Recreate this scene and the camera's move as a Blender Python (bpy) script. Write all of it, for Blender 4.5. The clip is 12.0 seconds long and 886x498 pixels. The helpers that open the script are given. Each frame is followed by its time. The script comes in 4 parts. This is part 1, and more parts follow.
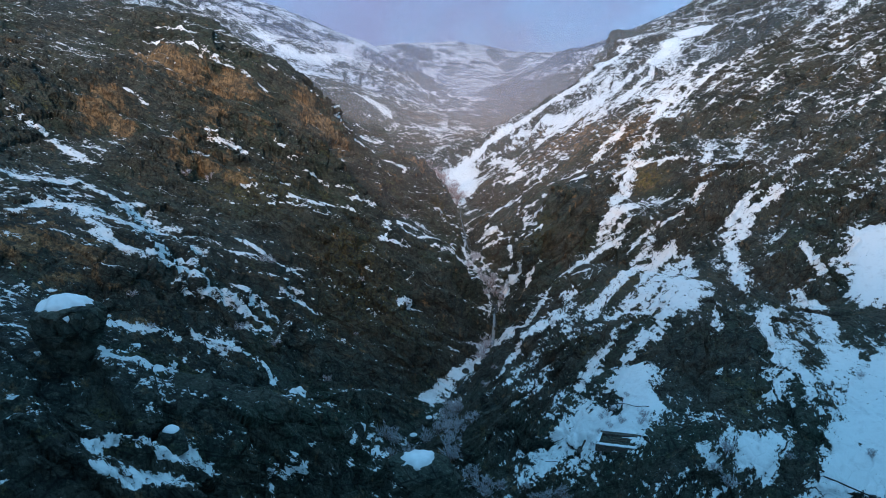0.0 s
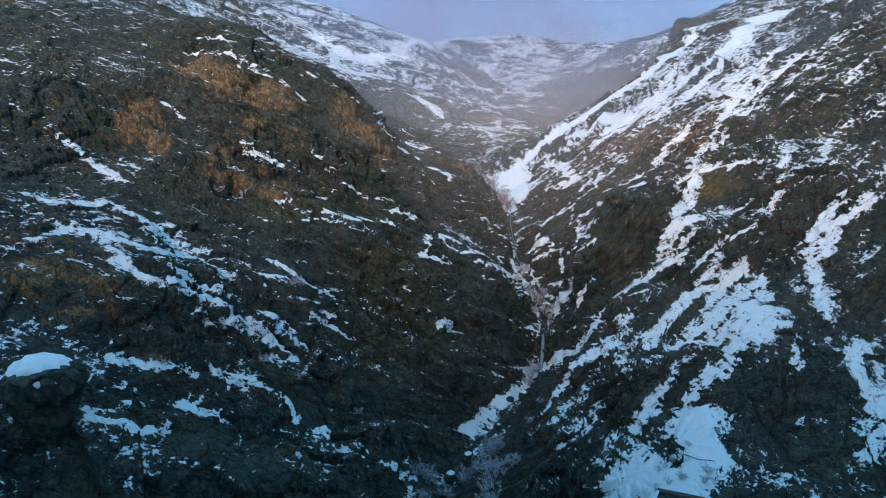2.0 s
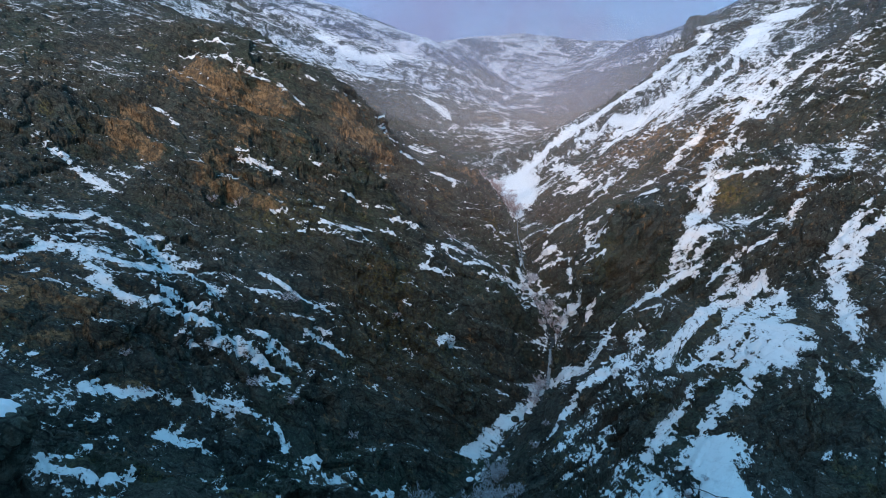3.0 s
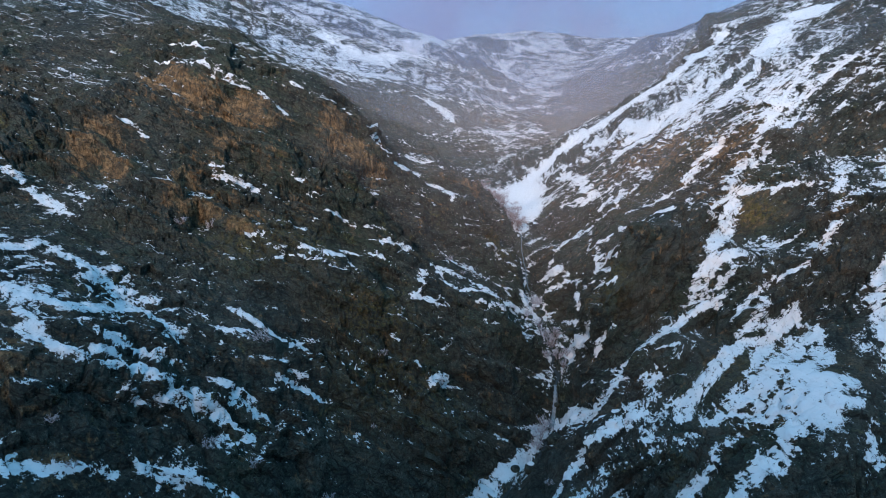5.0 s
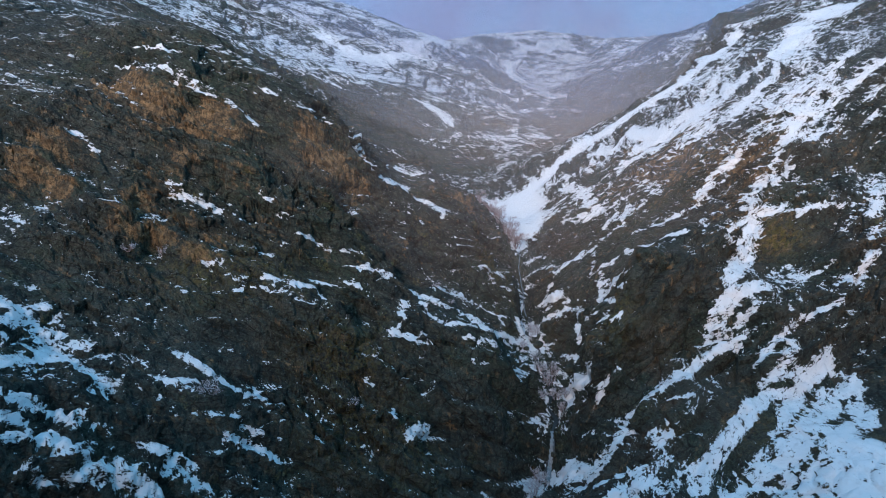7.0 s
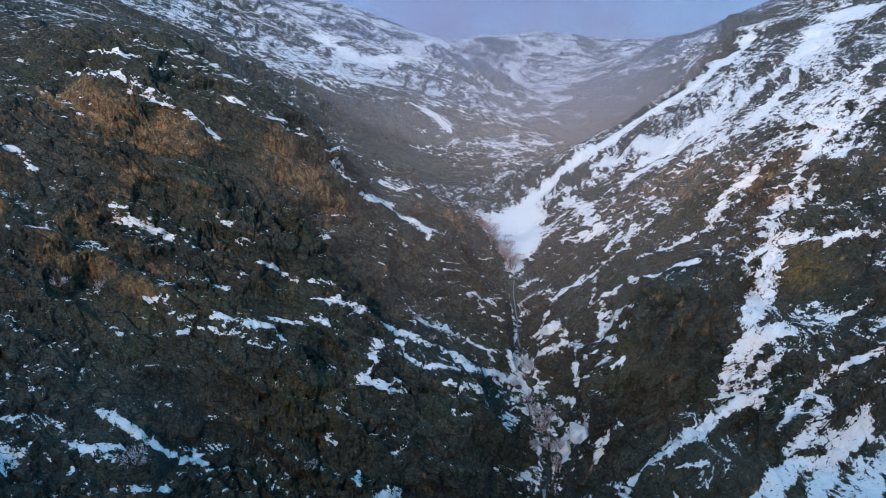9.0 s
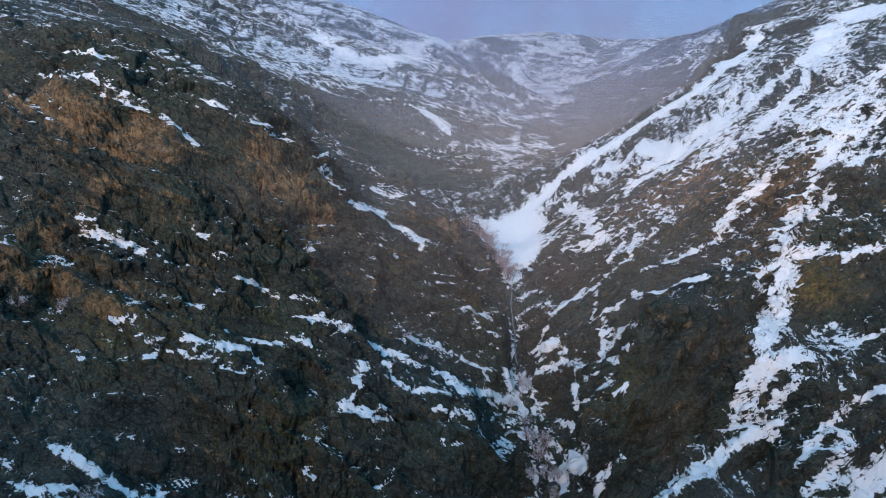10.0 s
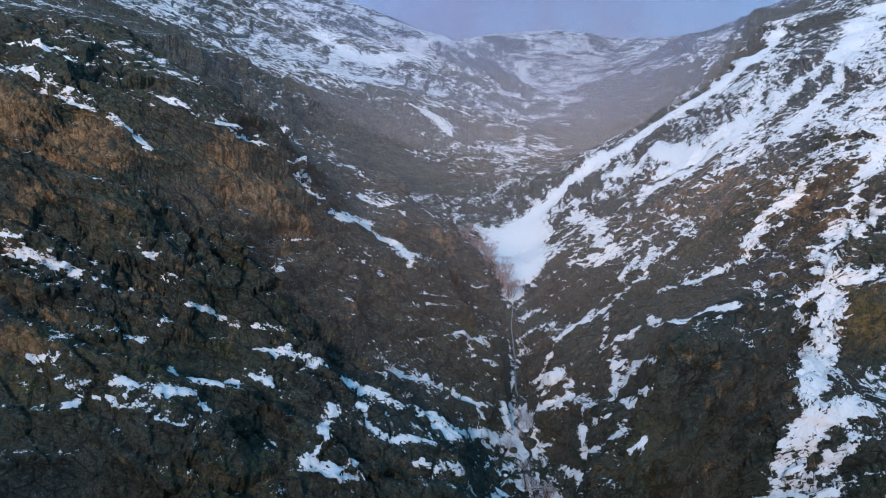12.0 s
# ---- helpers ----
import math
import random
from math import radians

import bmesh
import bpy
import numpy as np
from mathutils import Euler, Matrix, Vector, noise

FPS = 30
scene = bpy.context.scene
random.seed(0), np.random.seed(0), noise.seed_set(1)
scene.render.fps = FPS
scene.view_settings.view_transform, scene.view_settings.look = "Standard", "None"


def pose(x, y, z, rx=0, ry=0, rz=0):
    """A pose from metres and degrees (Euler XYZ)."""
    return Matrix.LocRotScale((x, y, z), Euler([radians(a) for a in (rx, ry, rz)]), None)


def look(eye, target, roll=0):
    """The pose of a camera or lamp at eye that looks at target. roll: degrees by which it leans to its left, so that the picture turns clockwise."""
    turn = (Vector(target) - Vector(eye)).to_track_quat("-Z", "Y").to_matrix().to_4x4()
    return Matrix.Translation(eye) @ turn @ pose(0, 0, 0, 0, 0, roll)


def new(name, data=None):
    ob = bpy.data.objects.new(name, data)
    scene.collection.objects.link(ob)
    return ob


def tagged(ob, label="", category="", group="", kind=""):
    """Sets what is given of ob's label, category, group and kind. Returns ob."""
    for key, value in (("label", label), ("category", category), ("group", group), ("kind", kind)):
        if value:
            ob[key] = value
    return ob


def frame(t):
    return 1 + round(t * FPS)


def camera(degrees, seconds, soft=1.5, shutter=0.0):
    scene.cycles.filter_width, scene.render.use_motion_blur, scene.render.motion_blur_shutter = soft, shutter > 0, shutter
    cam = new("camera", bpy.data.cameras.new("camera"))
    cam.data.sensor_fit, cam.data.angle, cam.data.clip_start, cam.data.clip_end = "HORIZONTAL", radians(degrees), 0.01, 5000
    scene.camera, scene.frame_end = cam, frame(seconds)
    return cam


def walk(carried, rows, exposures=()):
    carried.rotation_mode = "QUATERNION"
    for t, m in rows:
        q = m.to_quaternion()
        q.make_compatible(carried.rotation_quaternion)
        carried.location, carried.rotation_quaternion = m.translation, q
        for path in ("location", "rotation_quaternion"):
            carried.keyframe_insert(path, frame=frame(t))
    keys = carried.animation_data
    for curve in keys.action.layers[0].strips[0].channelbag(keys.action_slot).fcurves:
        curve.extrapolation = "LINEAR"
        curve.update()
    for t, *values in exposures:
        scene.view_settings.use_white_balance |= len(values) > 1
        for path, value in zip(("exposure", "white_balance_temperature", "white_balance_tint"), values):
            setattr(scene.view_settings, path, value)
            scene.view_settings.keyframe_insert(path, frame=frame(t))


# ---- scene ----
cam = camera(72.98, 12.0, soft=0.6)
PATH = [
    (0, (-0.000, -0.000, 60.000), (14.358, 97.050, 40.631), 1.10),
    (0.5, (1.253, 1.988, 60.792), (12.501, 99.390, 41.136), 0.72),
    (1, (2.480, 4.197, 61.577), (10.813, 101.843, 41.679), 0.33),
    (1.5, (3.719, 6.616, 62.310), (9.819, 104.389, 42.230), -0.01),
    (2, (4.890, 9.220, 63.184), (9.263, 107.024, 42.806), -0.22),
    (2.5, (5.798, 12.204, 63.841), (9.204, 110.036, 43.411), -0.33),
    (3, (6.777, 15.142, 64.645), (9.487, 112.961, 44.047), -0.41),
    (5, (10.090, 28.081, 67.611), (11.317, 125.836, 46.580), -0.52),
    (5.5, (11.015, 31.409, 68.411), (11.960, 129.136, 47.233), -0.49),
    (6, (11.985, 34.886, 69.106), (12.723, 132.600, 47.857), -0.43),
    (6.5, (13.160, 38.338, 69.603), (13.608, 136.054, 48.358), -0.39),
    (7, (14.261, 41.801, 70.045), (14.466, 139.536, 48.882), -0.40),
    (9, (18.555, 55.095, 72.300), (17.803, 152.851, 51.248), -0.21),
    (9.5, (19.385, 58.430, 72.885), (18.490, 156.177, 51.797), -0.13),
    (10, (20.369, 61.791, 73.234), (19.173, 159.539, 52.165), -0.13),
    (10.5, (21.045, 65.212, 73.459), (19.673, 162.949, 52.348), -0.04),
    (11, (21.757, 68.617, 73.551), (20.091, 166.337, 52.386), -0.04),
    (11.5, (22.464, 71.989, 73.473), (20.485, 169.717, 52.367), -0.01),
    (12, (23.015, 75.493, 73.364), (20.649, 173.216, 52.276), -0.01),
]
walk(cam, [(t, look(eye, target, roll)) for t, eye, target, roll in PATH], [(0.0, -0.17, 5150, -3), (6.0, -0.29, 5050, -2), (12.0, -0.37, 5000, -1)])

# ================= daylight: a hazy winter sky, a weak veiled sun =================
SUN_FROM = Vector((-32, -89, 43))
world = bpy.data.worlds.new("winter_sky")
scene.world = world
world.use_nodes = True
sky_nodes, sky_links = world.node_tree.nodes, world.node_tree.links
sky = sky_nodes.new("ShaderNodeTexSky")
sky.sky_type, sky.sun_disc = "NISHITA", False
sky.sun_elevation = math.atan2(SUN_FROM.z, math.hypot(SUN_FROM.x, SUN_FROM.y))
sky.sun_rotation = math.atan2(SUN_FROM.x, SUN_FROM.y)
sky.air_density, sky.dust_density, sky.ozone_density = 1.0, 1.0, 6.0
haze = sky_nodes.new("ShaderNodeMix")
haze.data_type, haze.inputs[0].default_value = "RGBA", 0.7
haze.inputs[7].default_value = (0.92, 1.62, 1.92, 1.0)
sky_links.new(sky.outputs[0], haze.inputs[6])
sky_links.new(haze.outputs[2], sky_nodes["Background"].inputs[0])
sky_nodes["Background"].inputs[1].default_value = 0.44
sun = new("sun", bpy.data.lights.new("sun", "SUN"))
sun.data.energy, sun.data.angle, sun.data.color = 4.8, radians(16), (1.0, 0.60, 0.40)
sun.matrix_world = look(SUN_FROM, (0, 0, 0))


# ================= materials =================
class Nodes:
    """Short hand for building a node material."""

    def __init__(self, name, grain=1.0):
        self.grain = grain
        self.mat = bpy.data.materials.new(name)
        self.mat.use_nodes = True
        self.tree = self.mat.node_tree
        self.shader = self.tree.nodes["Principled BSDF"]

    def add(self, kind, inputs=None, **props):
        node = self.tree.nodes.new("ShaderNode" + kind)
        if "operation" in props:
            node.operation = props["operation"]
        if "use_clamp" in props:
            node.use_clamp = props["use_clamp"]
        if "data_type" in props:
            node.data_type = props["data_type"]
        if "interpolation_type" in props:
            node.interpolation_type = props["interpolation_type"]
        if "feature" in props:
            node.feature = props["feature"]
        if "attribute_name" in props:
            node.attribute_name = props["attribute_name"]
        for key, value in (inputs or {}).items():
            if isinstance(value, bpy.types.NodeSocket):
                self.tree.links.new(value, node.inputs[key])
            else:
                node.inputs[key].default_value = value
        return node

    def coords(self, scale=(1, 1, 1), turn=(0, 0, 0)):
        where = self.add("TexCoord").outputs["Object"]
        if turn != (0, 0, 0):
            where = self.add("Mapping", {"Vector": where, "Rotation": turn}).outputs[0]
        return self.add("Mapping", {"Vector": where, "Scale": tuple(self.grain * v for v in scale)}).outputs[0]

    def noise(self, scale, detail=6.0, rough=0.6, vector=None, distortion=0.0):
        node = self.add("TexNoise", {"Scale": scale, "Detail": detail, "Roughness": rough, "Distortion": distortion})
        self.tree.links.new(vector or self.coords(), node.inputs["Vector"])
        return node.outputs[0]

    def math(self, op, a, b=0.0, clamp=False):
        return self.add("Math", {0: a, 1: b}, operation=op, use_clamp=clamp).outputs[0]

    def band(self, value, low, high):
        return self.add("MapRange", {"Value": value, "From Min": low, "From Max": high}, interpolation_type="SMOOTHSTEP").outputs[0]

    def mix(self, fac, a, b):
        node = self.add("Mix", data_type="RGBA")
        for socket, value in ((node.inputs[0], fac), (node.inputs[6], a), (node.inputs[7], b)):
            if isinstance(value, bpy.types.NodeSocket):
                self.tree.links.new(value, socket)
            else:
                socket.default_value = value if isinstance(value, float) else (*value, 1.0)
        return node.outputs[2]

    def into(self, **sockets):
        for key, value in sockets.items():
            key = key.replace("_", " ")
            if isinstance(value, bpy.types.NodeSocket):
                self.tree.links.new(value, self.shader.inputs[key])
            else:
                self.shader.inputs[key].default_value = value
        return self.mat


def rock_colour(n, dip):
    """Weathered brown and grey rock with olive lichen, at several scales, with relief shading painted in."""
    big = n.noise(0.05, 4, 0.55)
    mid = n.noise(0.30, 7, 0.68, distortion=0.8)
    fine = n.noise(1.9, 9, 0.75)
    bedded = n.noise(1.0, 7, 0.68, n.coords((0.16, 0.16, 1.1), (0, -dip, 0)))
    seams = n.noise(1.0, 5, 0.6, n.coords((0.10, 0.10, 2.3), (0, -dip, 0)), 0.5)
    block = n.add("TexVoronoi", {"Vector": n.coords((0.5, 0.5, 1.0), (0, -dip, 0)), "Scale": 0.8}).outputs["Color"]
    tone = n.add("SeparateColor", {0: block}).outputs[0]
    col = n.mix(n.band(mid, 0.36, 0.64), (0.022, 0.031, 0.030), (0.072, 0.088, 0.073))
    col = n.mix(n.math("MULTIPLY", n.band(n.noise(0.085, 6, 0.65), 0.50, 0.64), 0.4), col, (0.092, 0.080, 0.052))
    col = n.mix(n.math("MULTIPLY", n.band(bedded, 0.50, 0.66), 0.65), col, (0.122, 0.126, 0.100))
    col = n.mix(n.math("MULTIPLY", n.band(big, 0.44, 0.60), 0.6), col, (0.044, 0.066, 0.041))
    shade = n.noise(0.045, 5, 0.6, distortion=0.7)
    col = n.mix(n.math("MULTIPLY", n.band(shade, 0.54, 0.40), 0.6), col, (0.024, 0.031, 0.030))
    col = n.mix(n.math("MULTIPLY", n.band(tone, 0.35, 1.0), 0.55), col, (0.101, 0.097, 0.076))
    col = n.mix(n.math("MULTIPLY", n.band(fine, 0.53, 0.64), 0.75), col, (0.160, 0.167, 0.132))
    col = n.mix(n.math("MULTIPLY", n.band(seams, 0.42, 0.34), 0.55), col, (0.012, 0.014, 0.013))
    # near-black flecks put relief shade into the colour, since the sun is frontal
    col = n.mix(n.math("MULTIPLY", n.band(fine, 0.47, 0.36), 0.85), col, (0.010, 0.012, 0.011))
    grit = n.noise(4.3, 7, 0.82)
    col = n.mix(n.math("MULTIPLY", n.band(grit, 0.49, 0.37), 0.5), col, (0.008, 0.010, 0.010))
    col = n.mix(n.math("MULTIPLY", n.band(grit, 0.54, 0.68), 0.55), col, (0.168, 0.170, 0.137))
    # dark lines between blocks: cracks, with the missing shade painted into them
    warp = n.add("VectorMath", {0: n.coords((0.42, 0.42, 0.9), (0, -dip, 0)), 1: n.add("TexNoise", {"Scale": 0.7, "Detail": 5.0}).outputs[1]}, operation="ADD").outputs[0]
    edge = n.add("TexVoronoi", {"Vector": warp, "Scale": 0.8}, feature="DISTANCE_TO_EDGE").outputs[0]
    crack_shade = n.math("MULTIPLY", n.band(edge, 0.075, 0.0), n.band(n.noise(0.35, 4, 0.6), 0.40, 0.56))
    col = n.mix(n.math("MULTIPLY", crack_shade, 0.8), col, (0.008, 0.009, 0.009))
    lichen = n.math("MULTIPLY", n.band(n.noise(0.16, 5, 0.7), 0.58, 0.70), n.band(fine, 0.42, 0.6))
    return n.mix(n.math("MULTIPLY", lichen, 0.6), col, (0.176, 0.165, 0.049))


def rock_height(n, dip):
    warp = n.add("VectorMath", {0: n.coords((0.6, 0.6, 1.15), (0, -dip, 0)), 1: n.add("TexNoise", {"Scale": 0.9, "Detail": 4.0}).outputs[1]}, operation="ADD").outputs[0]
    rim = n.add("TexVoronoi", {"Vector": warp, "Scale": 0.62}, feature="DISTANCE_TO_EDGE").outputs[0]
    own = n.add("TexVoronoi", {"Vector": warp, "Scale": 0.62}).outputs["Color"]
    small = n.add("TexVoronoi", {"Vector": warp, "Scale": 1.9}).outputs["Color"]
    steps = n.math("ADD", n.math("MULTIPLY", n.add("SeparateColor", {0: own}).outputs[0], 0.55), n.math("MULTIPLY", n.add("SeparateColor", {0: small}).outputs[0], 0.28))
    seams = n.noise(1.0, 5, 0.6, n.coords((0.12, 0.12, 2.3), (0, -dip, 0)), 0.5)
    rough = n.math("ADD", n.math("MULTIPLY", n.noise(1.6, 10, 0.72), 0.8), n.math("MULTIPLY", n.band(rim, 0.0, 0.08), 0.18))
    return n.math("ADD", rough, n.math("ADD", steps, n.math("MULTIPLY", seams, 0.5)))


def ground_material(name, dip, grain=1.0, stretch=1.0, fray=2.0, relief=0.9, tint=None):
    n = Nodes(name, grain)
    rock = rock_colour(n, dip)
    if tint:
        rock = n.mix(n.math("MULTIPLY", n.band(n.noise(0.09, 6, 0.66), 0.42, 0.62), 0.3), rock, tint)
    # ochre cliffs, streaked downwards
    streak = n.noise(0.7, 8, 0.72, n.coords((1.0, 1.0, 0.30)))
    layer = n.noise(0.9, 6, 0.65, n.coords((0.10, 0.10, 0.9), (0, -dip, 0)))
    ochre = n.add("Attribute", attribute_name="ochre").outputs["Fac"]
    wild = n.math("ADD", n.math("SUBTRACT", streak, 0.5), n.math("MULTIPLY", n.math("SUBTRACT", layer, 0.5), 0.8))
    stain = n.band(n.math("ADD", ochre, n.math("MULTIPLY", wild, 2.6)), 0.20, 0.76)
    gold = n.mix(n.band(n.noise(0.5, 7, 0.72), 0.36, 0.64), (0.15, 0.103, 0.055), (0.42, 0.285, 0.14))
    runs = n.noise(1.1, 6, 0.68, n.coords((1.0, 1.0, 0.11)))
    gold = n.mix(n.math("MULTIPLY", n.band(runs, 0.52, 0.38), 0.75), gold, (0.055, 0.050, 0.040))
    gold = n.mix(n.math("MULTIPLY", n.band(n.noise(1.7, 8, 0.74), 0.50, 0.36), 0.8), gold, (0.05, 0.040, 0.028))
    rock = n.mix(n.math("MULTIPLY", stain, 0.85), rock, gold)
    # moss
    moss = n.add("Attribute", attribute_name="moss").outputs["Fac"]
    tuft = n.math("MULTIPLY", moss, n.band(n.noise(1.1, 8, 0.75), 0.44, 0.58))
    rock = n.mix(n.math("MULTIPLY", tuft, 0.8), rock, (0.17, 0.145, 0.032))
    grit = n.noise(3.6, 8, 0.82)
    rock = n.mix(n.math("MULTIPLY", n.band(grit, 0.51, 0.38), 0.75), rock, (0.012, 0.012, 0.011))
    # snow with a ragged edge, drawn out along the beds
    snow = n.add("Attribute", attribute_name="snow").outputs["Fac"]
    ragged = n.noise(1.5, 9, 0.76, n.coords((0.34 * stretch, 0.34 * stretch, 1.5), (0, -dip, 0)), 0.3)
    specks = n.noise(3.4, 6, 0.7, n.coords((0.5, 0.5, 1.3), (0, -dip, 0)))
    ragged = n.math("ADD", n.math("MULTIPLY", n.math("SUBTRACT", ragged, 0.5), fray), n.math("MULTIPLY", n.math("SUBTRACT", specks, 0.5), 1.0))
    cover = n.band(n.math("ADD", snow, ragged), 0.49, 0.53)
    dirt = n.mix(n.band(n.noise(0.8, 7, 0.65), 0.5, 0.8), (0.80, 0.82, 0.84), (0.62, 0.63, 0.65))
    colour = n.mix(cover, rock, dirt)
    height = n.math("ADD", n.math("MULTIPLY", rock_height(n, dip), n.math("SUBTRACT", 1.0, n.math("MULTIPLY", cover, 0.8))), n.math("MULTIPLY", cover, 1.0))
    bump = n.add("Bump", {"Strength": 1.0, "Distance": relief / grain, "Height": height})
    rough = n.math("ADD", 0.82, n.math("MULTIPLY", cover, -0.22))
    return n.into(Base_Color=colour, Roughness=rough, Normal=bump.outputs[0], Specular_IOR_Level=0.25)


def rock_material():
    n = Nodes("bare_rock")
    bump = n.add("Bump", {"Strength": 0.8, "Distance": 0.3, "Height": rock_height(n, 0.4)})
    return n.into(Base_Color=rock_colour(n, 0.4), Roughness=0.85, Normal=bump.outputs[0], Specular_IOR_Level=0.25)


def snow_material():
    n = Nodes("snow")
    bump = n.add("Bump", {"Strength": 0.35, "Distance": 0.15, "Height": n.noise(1.4, 6, 0.6)})
    col = n.mix(n.band(n.noise(0.9, 5, 0.6), 0.45, 0.8), (0.85, 0.87, 0.91), (0.72, 0.74, 0.77))
    return n.into(Base_Color=col, Roughness=0.6, Normal=bump.outputs[0])


def plain_material(name, dark, light, scale, rough, bumpy=0.1):
    n = Nodes(name)
    tone = n.noise(scale, 7, 0.65)
    bump = n.add("Bump", {"Strength": 0.6, "Distance": bumpy, "Height": tone})
    return n.into(Base_Color=n.mix(n.band(tone, 0.35, 0.65), dark, light), Roughness=rough, Normal=bump.outputs[0])


def water_material(name, colour, rough):
    n = Nodes(name)
    streak = n.noise(5.0, 6, 0.6, n.coords((1.6, 1.6, 0.16)))
    bump = n.add("Bump", {"Strength": 0.6, "Distance": 0.08, "Height": streak})
    col = n.mix(n.band(streak, 0.4, 0.6), colour, tuple(min(1.0, c * 1.7) for c in colour))
    return n.into(Base_Color=col, Roughness=rough, Normal=bump.outputs[0])


def haze_material(name, middle, reach, thick, tone):
    """Mist and distance haze painted as a tinted scattering sheet, clear towards its rim."""
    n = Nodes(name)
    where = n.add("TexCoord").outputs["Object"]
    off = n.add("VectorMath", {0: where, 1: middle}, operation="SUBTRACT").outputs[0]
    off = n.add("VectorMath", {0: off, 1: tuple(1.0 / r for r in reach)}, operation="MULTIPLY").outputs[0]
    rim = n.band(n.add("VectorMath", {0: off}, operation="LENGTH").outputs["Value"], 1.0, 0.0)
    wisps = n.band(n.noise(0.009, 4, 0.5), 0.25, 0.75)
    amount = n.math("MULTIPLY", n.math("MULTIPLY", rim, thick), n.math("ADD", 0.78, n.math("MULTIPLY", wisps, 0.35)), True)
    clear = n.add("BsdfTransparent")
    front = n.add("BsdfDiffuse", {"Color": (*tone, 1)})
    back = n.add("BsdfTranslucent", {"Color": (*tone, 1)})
    haze_body = n.add("MixShader", {0: 0.5, 1: front.outputs[0], 2: back.outputs[0]})
    both = n.add("MixShader", {0: amount, 1: clear.outputs[0], 2: haze_body.outputs[0]})
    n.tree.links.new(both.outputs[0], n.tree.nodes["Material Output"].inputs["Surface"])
    return n.mat


ROCK = rock_material()
SNOW = snow_material()
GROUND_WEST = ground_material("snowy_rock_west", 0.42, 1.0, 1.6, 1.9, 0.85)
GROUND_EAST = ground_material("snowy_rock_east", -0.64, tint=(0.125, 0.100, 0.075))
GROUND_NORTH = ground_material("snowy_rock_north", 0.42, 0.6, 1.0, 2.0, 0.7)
BARK = plain_material("reddish_bark", (0.085, 0.055, 0.048), (0.20, 0.14, 0.125), 3.0, 0.85, 0.02)
TWIG = plain_material("pale_twigs", (0.24, 0.18, 0.18), (0.44, 0.37, 0.37), 2.0, 0.85, 0.02)
FROST = plain_material("frosted_twigs", (0.34, 0.33, 0.36), (0.62, 0.62, 0.66), 2.0, 0.8, 0.02)
WATER = water_material("falling_water", (0.12, 0.15, 0.17), 0.3)
STREAM_WATER = water_material("dark_stream_water", (0.02, 0.024, 0.026), 0.35)
STONE = plain_material("wall_stone", (0.045, 0.043, 0.038), (0.11, 0.10, 0.085), 2.5, 0.9, 0.06)
TIMBER = plain_material("old_timber", (0.045, 0.036, 0.028), (0.10, 0.08, 0.06), 4.0, 0.85, 0.02)
HOSE = plain_material("black_hose", (0.012, 0.012, 0.013), (0.03, 0.03, 0.032), 6.0, 0.5, 0.01)

# ================= numpy noise =================
PERM = np.random.RandomState(7).permutation(256)
PERM = np.concatenate([PERM, PERM, PERM])
GRAD = np.random.RandomState(8).normal(size=(256, 3))
GRAD /= np.linalg.norm(GRAD, axis=1)[:, None]


def perlin(p):
    """Gradient noise of points (n, 3), about -0.7 to 0.7."""
    cell = np.floor(p).astype(np.int64)
    f = p - cell
    u = f * f * f * (f * (f * 6 - 15) + 10)
    c = cell & 255
    total = 0.0
    for dx in (0, 1):
        wx = u[:, 0] if dx else 1 - u[:, 0]
        for dy in (0, 1):
            wy = u[:, 1] if dy else 1 - u[:, 1]
            for dz in (0, 1):
                wz = u[:, 2] if dz else 1 - u[:, 2]
                h = PERM[PERM[PERM[c[:, 0] + dx] + c[:, 1] + dy] + c[:, 2] + dz]
                g = GRAD[h]
                total = total + wx * wy * wz * (g[:, 0] * (f[:, 0] - dx) + g[:, 1] * (f[:, 1] - dy) + g[:, 2] * (f[:, 2] - dz))
    return total


def blocks(p):
    """Broken blocks: each cell of a crooked lattice stands out by its own amount, 0 to 1; and the distance to its rim."""
    p = p + 0.35 * np.stack([perlin(p * 0.7), perlin(p * 0.7 + 40), perlin(p * 0.7 + 80)], 1)
    cell = np.floor(p - 0.5).astype(np.int64)
    first, second, own = np.full(len(p), 9.0), np.full(len(p), 9.0), np.zeros(len(p))
    for dx in (0, 1):
        for dy in (0, 1):
            for dz in (0, 1):
                c = (cell + (dx, dy, dz)) & 255
                h = PERM[PERM[PERM[c[:, 0]] + c[:, 1]] + c[:, 2]]
                d = ((cell + (dx, dy, dz) + 0.5 + 0.42 * GRAD[h] - p) ** 2).sum(1)
                near = d < first
                second = np.where(near, first, np.minimum(second, d))
                own = np.where(near, h / 255.0, own)
                first = np.where(near, d, first)
    return own, np.sqrt(second) - np.sqrt(first)


def fbm(p, octaves, gain=0.5):
    total, amp = 0.0, 1.0
    for n in range(octaves):
        total = total + amp * perlin(p * 2.0 ** n + 17.3 * n)
        amp *= gain
    return total


def smooth(a, b, v):
    t = np.clip((v - a) / (b - a), 0, 1)
    return t * t * (3 - 2 * t)


